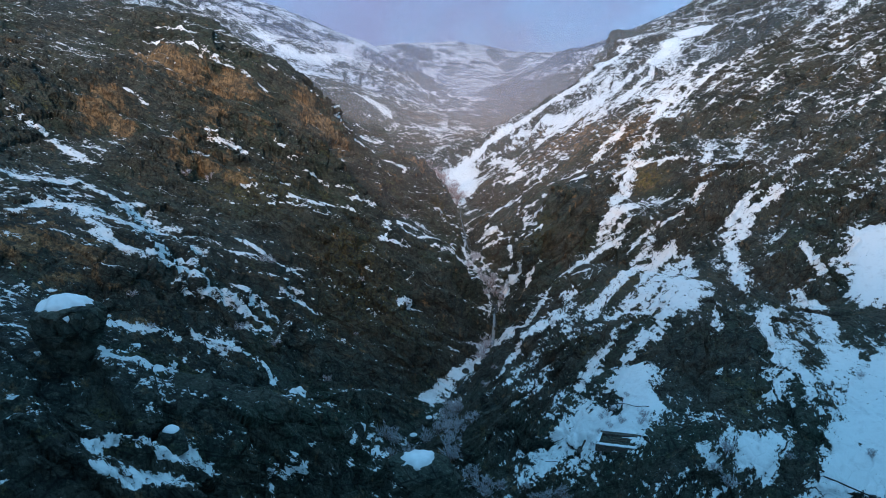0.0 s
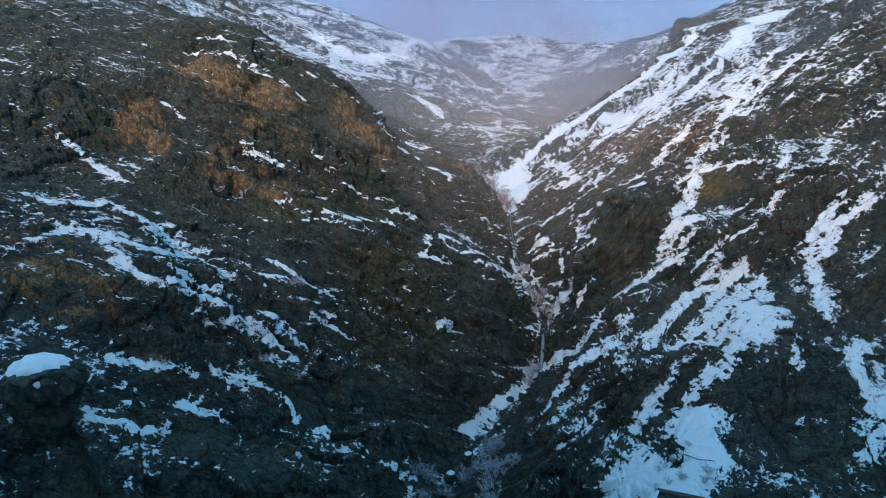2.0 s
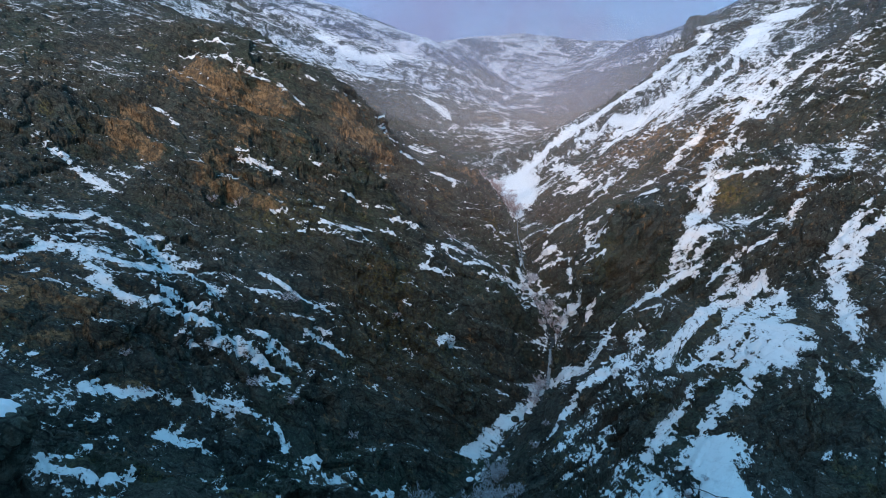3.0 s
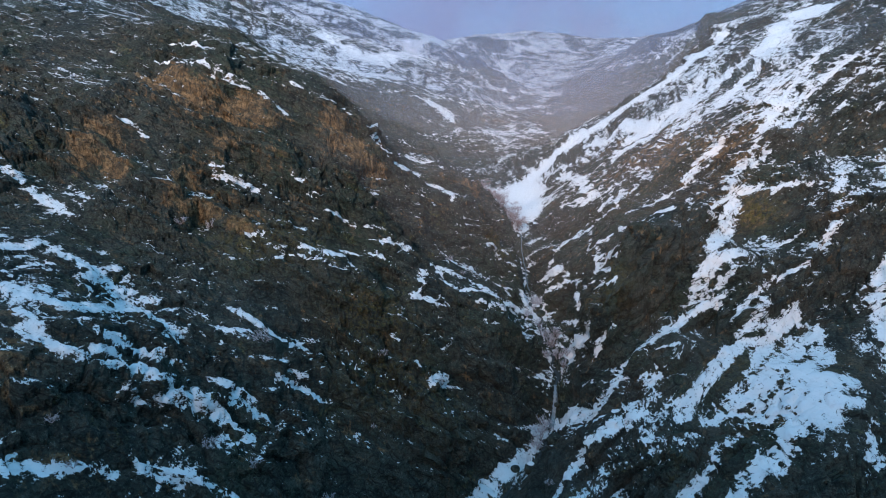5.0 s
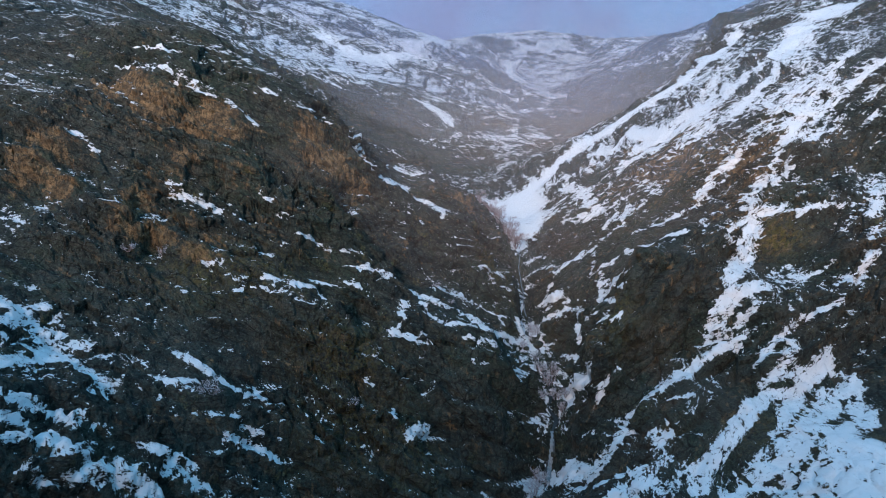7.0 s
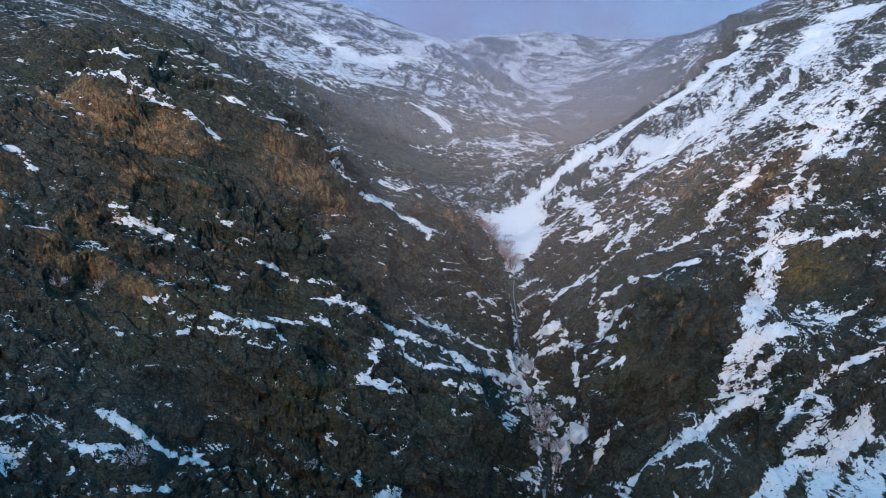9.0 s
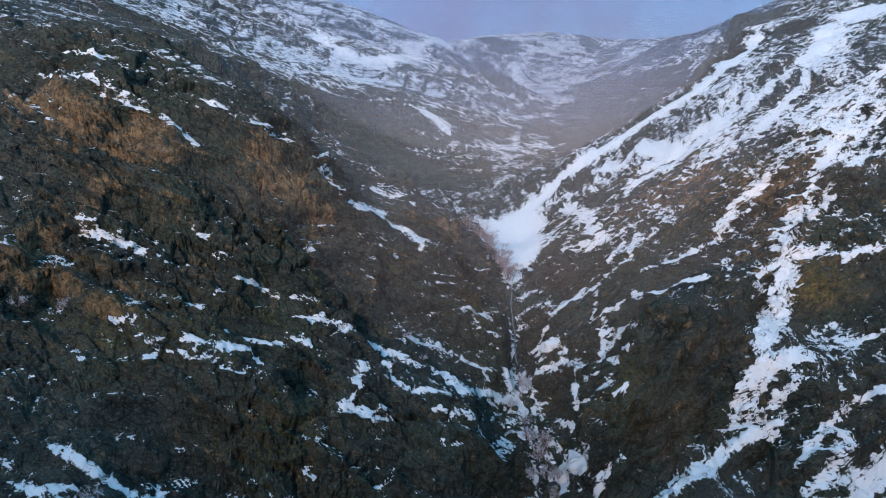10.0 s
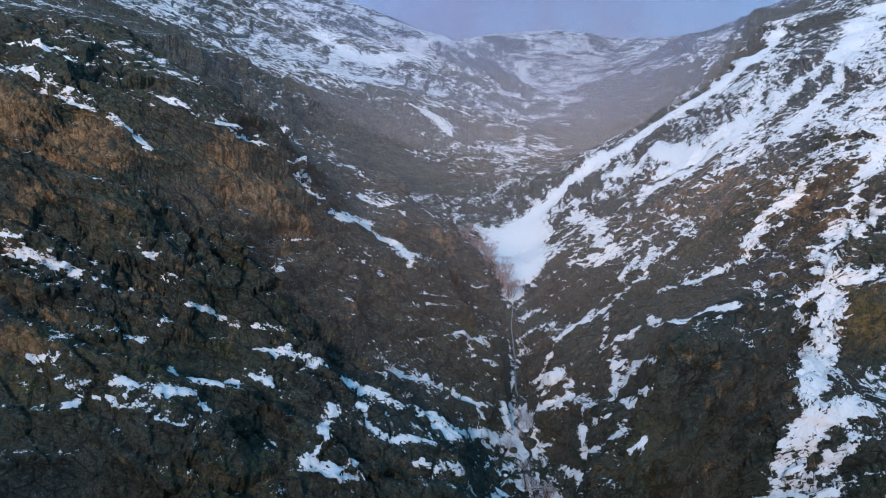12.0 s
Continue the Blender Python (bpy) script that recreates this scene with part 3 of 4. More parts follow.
# ledges and shelves of the west mountain
drift(0.8, 0.76, (-39.8, 111.7), (-38.7, 113.2), (-35.6, 113.6), (-33.1, 114.0), (-30.3, 112.7), (-27.6, 112.5))
drift(1.1, 0.76, (-36.8, 107.2), (-35.9, 110.0), (-36.1, 114.4))
drift(1.0, 0.56, (-42.1, 115.0), (-42.2, 117.9), (-40.0, 118.6), (-35.9, 117.8), (-32.6, 117.0))
drift(0.7, 0.56, (-43.3, 118.6), (-41.5, 121.4), (-38.7, 121.5))
drift(0.8, 0.81, (-33.2, 101.7), (-31.4, 103.7), (-29.1, 104.6), (-27.4, 103.6))
drift(1.1, 0.86, (-31.4, 100.1), (-29.6, 100.6), (-26.7, 99.4), (-25.1, 100.3), (-22.6, 102.0), (-20.3, 102.0), (-18.1, 102.4))
drift(0.8, 0.76, (-27.8, 95.8), (-26.2, 97.4), (-24.4, 98.9), (-22.2, 101.1), (-20.7, 101.4))
drift(0.8, 0.56, (-28.0, 104.8), (-25.4, 105.5), (-23.8, 104.6), (-25.4, 103.1), (-25.7, 101.5))
drift(0.7, 0.86, (-20.6, 106.6), (-18.7, 107.1), (-16.8, 106.9))
drift(0.5, 0.76, (-15.4, 106.6), (-13.1, 107.3))
drift(0.5, 0.81, (-23.2, 120.9), (-19.9, 120.2), (-17.0, 120.3), (-14.0, 120.3), (-12.3, 122.3))
drift(0.5, 0.66, (-22.2, 115.6), (-18.9, 117.4))
drift(0.5, 0.76, (-13.8, 115.9), (-12.2, 116.5), (-10.8, 116.6))
drift(0.5, 0.81, (-14.1, 113.1), (-11.8, 114.8), (-9.3, 116.2), (-7.7, 115.8))
drift(0.8, 0.86, (-2.3, 149.6), (0.5, 150.3), (2.7, 150.3), (5.6, 150.9), (8.4, 151.9), (11.5, 152.2), (13.9, 151.2))
drift(0.7, 0.76, (4.1, 150.7), (7.0, 151.4))
drift(1.0, 0.66, (13.2, 151.0), (16.2, 150.9), (20.0, 153.8), (22.4, 151.1))
drift(0.8, 0.66, (13.9, 159.1), (17.1, 161.1), (20.9, 163.1))
drift(0.6, 0.81, (7.6, 144.2), (6.8, 142.7), (7.3, 139.1), (6.7, 137.0))
drift(1.1, 0.91, (6.5, 136.5), (9.1, 136.2), (11.1, 137.7), (9.8, 135.6))
drift(0.6, 0.66, (10.7, 146.9), (12.2, 143.8), (15.5, 143.1), (17.9, 143.8))
drift(0.6, 0.86, (18.1, 139.9), (21.2, 140.5))
drift(0.6, 0.71, (-18.2, 133.5), (-17.0, 135.3))
drift(0.5, 0.66, (-15.6, 136.3), (-12.8, 136.3))
drift(0.5, 0.71, (-13.9, 134.0), (-11.7, 134.4))
drift(0.5, 0.76, (-10.3, 136.8), (-7.9, 138.4), (-5.7, 138.3))
drift(0.5, 0.71, (-11.2, 142.9), (-8.5, 141.2), (-5.8, 141.9))
drift(0.6, 0.71, (-5.3, 144.9), (-2.7, 145.9), (-0.4, 145.3))
drift(0.6, 0.71, (-25.1, 137.6), (-21.7, 137.7))
drift(0.5, 0.76, (-17.8, 143.2), (-15.0, 143.4))
drift(0.5, 0.76, (-12.2, 149.4), (-10.0, 151.0), (-7.9, 151.2), (-6.2, 151.4))
drift(0.6, 0.81, (-33.5, 146.9), (-31.1, 147.0), (-28.3, 148.0), (-25.7, 148.6))
drift(0.5, 0.76, (-19.5, 152.5), (-17.2, 152.1), (-14.4, 151.6))
drift(0.5, 0.66, (-4.4, 151.9), (-0.9, 152.8), (0.7, 152.5))
drift(0.5, 0.81, (-36.5, 165.7), (-31.8, 164.7), (-26.9, 164.4), (-22.7, 163.6))
drift(0.5, 0.76, (-15.3, 175.9), (-12.9, 179.5), (-9.9, 180.2))
drift(0.6, 0.81, (22.2, 172.3), (26.2, 176.2), (29.3, 177.6))
drift(1.2, 0.61, (25.8, 159.3), (31.3, 162.2), (33.5, 166.2))
drift(0.7, 0.66, (20.9, 163.7), (26.0, 165.0), (26.8, 163.3))
drift(0.7, 0.66, (21.2, 151.1), (26.7, 158.9), (29.4, 160.2))
drift(0.8, 0.66, (21.8, 141.0), (24.6, 142.1), (26.1, 142.9))
drift(1.3, 0.71, (-5.1, 181.7), (-2.1, 180.9), (1.2, 184.5), (5.0, 193.1))
drift(1.0, 0.71, (8.8, 200.6), (2.5, 202.5))
drift(1.7, 0.86, (-34.4, 277.5), (-24.2, 277.3))
drift(0.8, 0.76, (5.3, 191.2), (11.0, 189.2), (15.0, 180.2))
drift(0.5, 0.86, (6.8, 123.9), (8.3, 126.2))
drift(0.7, 0.86, (8.9, 122.6), (10.9, 125.1), (13.0, 127.0))
drift(1.0, 0.76, (-49.4, 95.6), (-48.8, 104.2), (-42.3, 102.8), (-38.1, 102.8), (-35.9, 114.1))
drift(1.1, 0.66, (-53.5, 114.5), (-50.9, 119.4), (-47.0, 119.1), (-41.4, 119.3), (-35.1, 114.8))
drift(1.0, 0.56, (-59.3, 110.5), (-54.7, 111.4))
drift(0.8, 0.71, (-39.2, 96.9), (-35.1, 96.2), (-30.6, 96.9), (-28.2, 99.8))
drift(0.8, 0.66, (-31.9, 98.7), (-28.4, 100.7), (-23.6, 101.7))
drift(0.6, 0.76, (-21.7, 101.2), (-18.3, 101.9), (-14.7, 102.1))
drift(0.5, 0.66, (-21.8, 106.4), (-16.4, 108.2))
drift(0.5, 0.56, (-18.7, 135.1), (-11.4, 134.4))
drift(1.2, 0.61, (-69.9, 137.9), (-62.3, 134.2), (-55.1, 131.2))
drift(0.6, 0.76, (-54.3, 153.0), (-51.3, 153.3), (-48.0, 151.6))
drift(0.5, 0.76, (-34.0, 148.3), (-29.6, 147.3))
drift(2.2, 0.95, (33.9, 168.5), (33.7, 163.0))
# the near spur
drift(0.6, 0.85, (-33.4, 82.2), (-30.1, 84.6), (-25.3, 88.1))
drift(0.6, 0.85, (-24.9, 60.5), (-22.7, 63.0))
drift(0.6, 0.85, (-23.5, 59.5), (-20.5, 59.7), (-18.8, 62.6))
drift(0.8, 0.90, (-24.9, 83.3), (-20.1, 84.9))
drift(0.8, 0.85, (-23.5, 90.2), (-19.1, 92.0), (-14.4, 93.5), (-12.3, 90.4))
drift(0.8, 0.80, (-9.7, 89.4), (-1.3, 94.2), (3.5, 100.1))
drift(0.9, 0.95, (0.2, 63.2), (3.4, 95.7))
drift(0.6, 0.80, (-22.1, 49.6), (-20.7, 50.5), (-18.3, 51.1))
drift(0.6, 0.80, (-20.9, 47.7), (-19.8, 47.8))
drift(0.9, 0.85, (-16.7, 50.4), (-14.7, 52.8), (-13.2, 52.3))
drift(0.6, 0.80, (-19.0, 47.8), (-16.1, 49.5))
drift(0.6, 0.80, (-7.7, 54.5), (-4.7, 55.6))
drift(0.6, 0.85, (-36.9, 65.4), (-34.8, 66.9))


# ================= the ground sheet =================
CENTRE = (12.0, 0.0)
AZIMUTH = np.concatenate([np.arange(-180, -52, 4.0), np.arange(-52, 52, 0.105), np.arange(52, 184, 4.0)])
RANGE = np.concatenate([np.arange(1.0, 40, 3.0), np.arange(40, 235, 0.33), 235 * np.exp(np.arange(0, 2.2, 0.007))])


def ledges(p, side):
    """Protruding beds of rock that dip one way on each side of the valley."""
    tilt = np.where(side > 0, -0.72, 0.46)
    s = p[:, 2] + tilt * p[:, 0] + 0.2 * p[:, 1]
    wob = 5.0 * perlin(p / 23.0 + 3) + 3.0 * perlin(p / 11.0) + 1.3 * perlin(p / 4.7 + 5) + 0.5 * perlin(p / 1.7 + 2)
    out = 0.0
    for lam, amp in ((17.0, 1.15), (6.7, 0.70), (2.7, 0.26), (1.2, 0.06)):
        t = np.mod((s + wob) / lam, 1.0)
        out = out + amp * (t ** 1.4 - smooth(0.84, 1.0, t) - 0.3)
    return out


def ribs(p, tall=2.6):
    """Broken pillars and clefts that run down the faces."""
    q = p / np.array([1.0, 1.0, tall])
    return 1.5 * (0.28 - np.abs(perlin(q / 5.6 + 9))) + 0.85 * (0.28 - np.abs(perlin(q / 2.3 + 3))) + 0.25 * (0.28 - np.abs(perlin(q / 0.95 + 1)))


def snow_lines(x, y):
    """What the drifts add to the snow, and how deep and smooth it lies."""
    add, deep = np.zeros(len(x)), np.zeros(len(x))
    for line, width, amount in DRIFTS:
        lo, hi = np.min(line, 0) - 3 * width, np.max(line, 0) + 3 * width
        m = (x > lo[0]) & (x < hi[0]) & (y > lo[1]) & (y < hi[1])
        if not m.any():
            continue
        d, _ = polyline_distance(x[m], y[m], line)
        k = amount * np.exp(-(d / width) ** 2)
        add[m] = add[m] + k if amount < 0 else np.maximum(add[m], k)
        deep[m] = np.maximum(deep[m], min(1.0, max(0.0, width - 1.2) / 2.4) * np.clip((k - 0.25) / 0.5, 0, 1))
    return add, deep


def patches(p, spots):
    """Soft spots of stain: centre, radii, amount."""
    out = np.zeros(len(p))
    for centre, reach, amount in spots:
        d = (((p - np.array(centre)) / np.array(reach)) ** 2).sum(1)
        out = np.maximum(out, amount * np.exp(-d))
    return out


OCHRE_CLIFFS = [((-48, 164, 77), (6.3, 8.1, 4.2), 1.1), ((-41, 161, 74), (5.3, 7.0, 5.3), 1.15), ((-31, 160, 71), (5.4, 7.0, 3.6), 1.25), ((-26, 159, 68), (3.8, 7.0, 2.0), 1.0),
                ((-13, 172, 67), (3.5, 7.0, 3.8), 1.25), ((-9, 171, 61), (4.0, 7.0, 4.5), 1.3), ((-4, 172, 55), (2.4, 7.0, 3.7), 1.1), ((-12, 170, 64), (3.7, 7.0, 4.9), 1.0),
                ((-56, 147, 64), (4.6, 7.0, 5.8), 1.2), ((-51, 144, 59), (2.9, 7.0, 3.4), 1.15), ((-38, 141, 56), (2.0, 7.0, 4.8), 1.25), ((-34, 142, 52), (5.2, 7.0, 2.7), 1.2),
                ((-26, 139, 49), (3.7, 7.0, 1.8), 0.95), ((-34, 152, 63), (3.7, 7.0, 4.6), 0.6), ((-17, 149, 51), (3.9, 7.0, 2.3), 0.45), ((-22, 154, 60), (6.0, 7.8, 3.1), 0.4),
                ((-46, 91, 45), (7.1, 9.2, 3.8), 0.8), ((-39, 92, 42), (3.7, 7.0, 2.2), 1.0), ((-28, 87, 33), (3.5, 7.0, 2.6), 0.5), ((-41, 84, 39), (6.1, 7.9, 1.8), 0.6),
                ((7, 214, 59), (2.6, 6.0, 3.0), 0.8), ((20, 199, 48), (3.5, 7.0, 4.6), 0.7), ((-18, 285, 70), (8, 12, 6), 0.5), ((10, 199, 51), (8.0, 11.0, 6.0), 0.4), ((9, 169, 45), (8, 11, 4.5), 0.3)]
EAST_BROWN = [((47, 146, 43), (7, 8, 6), 0.35), ((70, 158, 55), (22, 22, 8), 0.5), ((75, 200, 60), (30, 40, 12), 0.7), ((75, 150, 48), (4, 5, 4), 0.7)]
MOSS_SPOTS = [((27, 178, 36), (4, 6, 6), 0.9), ((-1, 131, 34), (8, 6, 7), 0.6), ((43, 139, 36), (4, 5, 6), 0.7), ((77, 151, 48), (4, 5, 4), 0.9),
              ((2, 122, 27), (10, 8, 9), 0.45), ((-20, 138, 46), (16, 10, 5), 0.5), ((62, 112, 26), (8, 10, 10), 0.5), ((8, 124, 18), (6, 6, 7), 0.6)]


def ground_shape():
    """Points of the sheet with their snow, ochre and moss."""
    a, rr = np.meshgrid(np.radians(AZIMUTH), RANGE)
    rows, cols = a.shape
    x, y = (CENTRE[0] + rr * np.sin(a)).ravel(), (CENTRE[1] + rr * np.cos(a)).ravel()
    z = base_height(x, y)
    side = east_of_stream(x, y)
    far = smooth(230, 480, rr.ravel())
    p = np.stack([x, y, z], 1)

    def normals(q):
        g = q.reshape(rows, cols, 3)
        du, dv = np.empty_like(g), np.empty_like(g)
        du[1:-1], du[0], du[-1] = g[2:] - g[:-2], g[1] - g[0], g[-1] - g[-2]
        dv[:, 1:-1], dv[:, 0], dv[:, -1] = g[:, 2:] - g[:, :-2], g[:, 1] - g[:, 0], g[:, -1] - g[:, -2]
        n = np.cross(dv, du).reshape(-1, 3)
        n /= np.linalg.norm(n, axis=1)[:, None] + 1e-9
        return n * np.sign(n[:, 2:3] + 1e-9)

    n = normals(p)
    drift_add, deep = snow_lines(x, y)
    size = 1 + 2.6 * far
    q = p / size[:, None]
    skew = q * np.array([1.0, 1.0, 0.75]) + np.where(side > 0, -0.5, 0.4)[:, None] * q[:, :1] * np.array([0, 0, 1.0])
    own_a, rim_a = blocks(skew / np.array([6.5, 6.5, 2.6]))
    own_b, rim_b = blocks(skew / np.array([2.3, 2.3, 1.1]) + 31)
    own_c, rim_c = blocks(skew / np.array([0.95, 0.95, 0.5]) + 57)
    chunk = 0.26 * (own_c - 0.5) * (1 - far) + 1.2 * (own_a - 0.5) - 0.2 * smooth(0.15, 0.0, rim_a) + 0.65 * (own_b - 0.5) - 0.1 * smooth(0.2, 0.0, rim_b)
    cliff = np.clip(patches(p, OCHRE_CLIFFS), 0, 1)
    crag = 2.6 * (0.4 - np.abs(fbm(q / 19.0, 2))) + 0.22 * ribs(q) + 0.75 * cliff * ribs(q + 13, 6.0) + 1.5 * (1 - 0.35 * cliff) * chunk * np.clip(0.75 + 1.6 * perlin(q / 15.0 + 77), 0.2, 1.5) + 0.25 * perlin(q / 0.7)
    steep = smooth(0.97, 0.80, n[:, 2])
    shift = (1 - 0.4 * far) * size * (1.15 * (crag - 1.0) + 1.7 * ledges(q, side)) * (1 - 0.9 * deep) * (0.45 + 0.55 * steep)
    shift *= smooth(0.5, 5.0, np.abs(side)) * 0.55 + 0.45
    p = p + n * shift[:, None]
    # the stream has cut a narrow slot between steep walls
    floor_z = np.interp(y, STREAM_Y, STREAM_Z)
    slot = floor_z + 0.2 + 3.6 * np.clip(np.abs(side + 0.5 * perlin(p / 4.0 + 21)) - 1.2, 0, None)
    inside = (y > 139) & (y < 197) & (p[:, 2] > slot)
    p[:, 2] = np.where(inside, slot, p[:, 2])
    n2 = normals(p)
    # snow lies where it is flat enough, more of it high up and on the right-hand side
    high = p[:, 2]
    cover = np.where(side > 0, -0.07 + 0.12 * smooth(38, 60, high) + 0.08 * smooth(55, 85, high), -0.12 + 0.04 * smooth(95, 75, y))
    north = ((y > 285) & ((x < 95) | (y > 365)) & ((x > -42) | (y > 330))) | ((x < 4) & (x > -36) & (y > 236))
    cover = np.where(north, -0.13 + 0.17 * smooth(66, 112, high), cover)
    patch = fbm(p / np.array([24.0, 24.0, 16.0]) / size[:, None] ** 0.5, 2) + np.where(north, 1.2, 0.0) * fbm(p / np.array([17.0, 17.0, 8.0]) + 60, 3, 0.6)
    grain = fbm(p / np.array([2.2, 2.2, 1.1]) / size[:, None], 2)
    # streaks that follow the dip of the beds
    tilt = np.where(side > 0, -0.72, 0.46)
    bed = high + tilt * p[:, 0] + 0.2 * p[:, 1]
    streak = perlin(np.stack([bed / 1.1, p[:, 0] / 6.0, p[:, 1] / 6.0], 1) / size[:, None])
    streak += np.where(side > 0, 1.1, 0.7) * perlin(np.stack([bed / 3.0, p[:, 0] / 19.0, p[:, 1] / 19.0], 1) / size[:, None] + 7)
    flat = np.clip((n2[:, 2] - 0.62) / 0.38, -0.8, 1.0)
    broken = 0.30 * grain + 0.42 * streak * (1 - 0.45 * far)
    west = side < 0
    snow = 0.13 + np.where(west, 0.42, 0.30) * flat + cover + np.where(west, 0.22, 0.30) * patch + broken * (1 - 0.35 * deep) + drift_add * (1.1 + 0.7 * streak + 0.35 * grain)
    top = 0.15 + 0.28 * deep
    snow = np.where(snow > 0.58, 0.58 + top * (1 - np.exp(-(snow - 0.58) / 0.3)), snow)
    wander = side + 1.6 * perlin(p / 5.0 + 50)
    snow = snow + 0.20 * np.exp(-(wander / 6.0) ** 2) * smooth(205, 195, y) * smooth(100, 140, y)
    snow = np.where((np.abs(wander) < 0.6) & (y < 198), snow - 0.25, snow)
    ochre = np.maximum(patches(p, OCHRE_CLIFFS), 0.75 * patches(p, EAST_BROWN)) * smooth(1.0, 0.72, n2[:, 2])
    return rows, cols, p, n2, snow, ochre, patches(p, MOSS_SPOTS), side


def sheet(name, p, quads, values, mat):
    """A mesh of the quads alone, with point attributes."""
    used, inverse = np.unique(quads, return_inverse=True)
    quads = inverse.reshape(quads.shape)
    me = bpy.data.meshes.new(name)
    me.vertices.add(len(used))
    me.vertices.foreach_set("co", p[used].astype(np.float32).ravel())
    me.loops.add(quads.size)
    me.loops.foreach_set("vertex_index", quads.ravel().astype(np.int32))
    me.polygons.add(len(quads))
    me.polygons.foreach_set("loop_start", np.arange(0, quads.size, 4, dtype=np.int32))
    me.update(calc_edges=True)
    me.polygons.foreach_set("use_smooth", values["snow"][used][quads].max(axis=1) > 0.56)
    for key, value in values.items():
        me.attributes.new(key, "FLOAT", "POINT").data.foreach_set("value", value[used].astype(np.float32))
    me.materials.append(mat)
    return new(name, me)


ROWS, COLS, LAND, LAND_NORMAL, SNOW_FIELD, OCHRE, MOSS, SIDE = ground_shape()
LAND_Z = LAND[:, 2].reshape(ROWS, COLS)


def land_z(x, y):
    """The height of the ground under a place."""
    r, a = math.hypot(x - CENTRE[0], y - CENTRE[1]), math.degrees(math.atan2(x - CENTRE[0], y - CENTRE[1]))
    i, j = np.interp(r, RANGE, np.arange(ROWS)), np.interp(a, AZIMUTH, np.arange(COLS))
    i0, j0 = min(int(i), ROWS - 2), min(int(j), COLS - 2)
    u, v = i - i0, j - j0
    return float((LAND_Z[i0, j0] * (1 - v) + LAND_Z[i0, j0 + 1] * v) * (1 - u) + (LAND_Z[i0 + 1, j0] * (1 - v) + LAND_Z[i0 + 1, j0 + 1] * v) * u)


def build_land():
    i = np.arange(ROWS * COLS).reshape(ROWS, COLS)
    quads = np.stack([i[:-1, :-1], i[1:, :-1], i[1:, 1:], i[:-1, 1:]], -1).reshape(-1, 4)[:, ::-1]
    a, r = np.meshgrid(np.radians(AZIMUTH), RANGE)
    cx, cy = (CENTRE[0] + r * np.sin(a)).ravel()[quads[:, 0]], (CENTRE[1] + r * np.cos(a)).ravel()[quads[:, 0]]
    side = SIDE[quads[:, 0]]
    north = ((cy > 285) & ((cx < 95) | (cy > 365)) & ((cx > -42) | (cy > 330))) | ((cx < 4) & (cx > -36) & (cy > 236))
    near = (cy < 78) & (side < -3) & ~north
    regions = (("mountain_north", north, "far snow-covered mountains at the head of the valley"),
               ("gorge_bed", ~north & (np.abs(side) <= 3), "steep stream bed of dark wet rock in the gorge"),
               ("ridge_south", near, "dark rocky spur with snow on its ledges"),
               ("mountain_west", ~north & (side < -3) & ~near, "craggy brown mountainside with ochre cliffs and thin snow ledges"),
               ("mountain_east", ~north & (side > 3), "steep rocky mountainside streaked with snow gullies"))
    for name, mask, label in regions:
        ob = sheet(name, LAND, quads[mask], {"snow": SNOW_FIELD, "ochre": OCHRE, "moss": MOSS}, {"mountain_east": GROUND_EAST, "mountain_north": GROUND_NORTH}.get(name, GROUND_WEST))
        tagged(ob, label, "mountain", kind="structure")


build_land()


def build_haze():
    """Upright sheets painted as valley mist and distance haze; the last tones the sky."""
    # warm for glowing mist, blue for distance haze, the last dulls the sky behind
    warm, grey, blue, sky_veil = (0.95, 0.76, 0.66), (0.62, 0.66, 0.76), (0.21, 0.27, 0.47), (0.36, 0.365, 0.52)
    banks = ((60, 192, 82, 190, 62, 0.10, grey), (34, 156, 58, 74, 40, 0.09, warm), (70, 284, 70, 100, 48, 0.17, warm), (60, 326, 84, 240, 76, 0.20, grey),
             (76, 400, 90, 260, 100, 0.24, blue), (60, 510, 130, 520, 180, 0.28, blue), (60, 1060, 300, 1900, 1100, 0.93, sky_veil))
    for x, y, z, w, h, thick, tone in banks:
        bm = bmesh.new()
        bmesh.ops.create_grid(bm, x_segments=16, y_segments=8, size=1.0)
        for v in bm.verts:
            v.co = Vector((v.co.x * w, 0.10 * w * v.co.x ** 2, v.co.y * h))
        me = bpy.data.meshes.new("haze_sheet")
        bm.to_mesh(me)
        bm.free()
        me.materials.append(haze_material("mist", (0, 0, 0), (w * 0.98, w, h * 0.98), thick, tone))
        ob = new("haze_sheet", me)
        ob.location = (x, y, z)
        ob.visible_shadow = False
        tagged(ob, "tinted sheet standing in for valley mist and distance haze", "mist", kind="stuff")


build_haze()


# ================= things =================
def part(name, mesh, material, parent, label=""):
    """Links a mesh (or bmesh) as one part under a thing or a part."""
    if isinstance(mesh, bmesh.types.BMesh):
        me = bpy.data.meshes.new(name)
        mesh.to_mesh(me)
        mesh.free()
    else:
        me = mesh
    if not me.materials:
        me.materials.append(material)
    ob = new(name, me)
    ob.parent = parent
    return tagged(ob, label)


def thing(name, place, label, category, group="", turn=0.0, size=1.0):
    ob = new(name)
    ob.empty_display_size = 0.2
    ob.matrix_basis = pose(*place, 0, 0, turn) @ Matrix.Scale(size, 4)
    return tagged(ob, label, category, group)


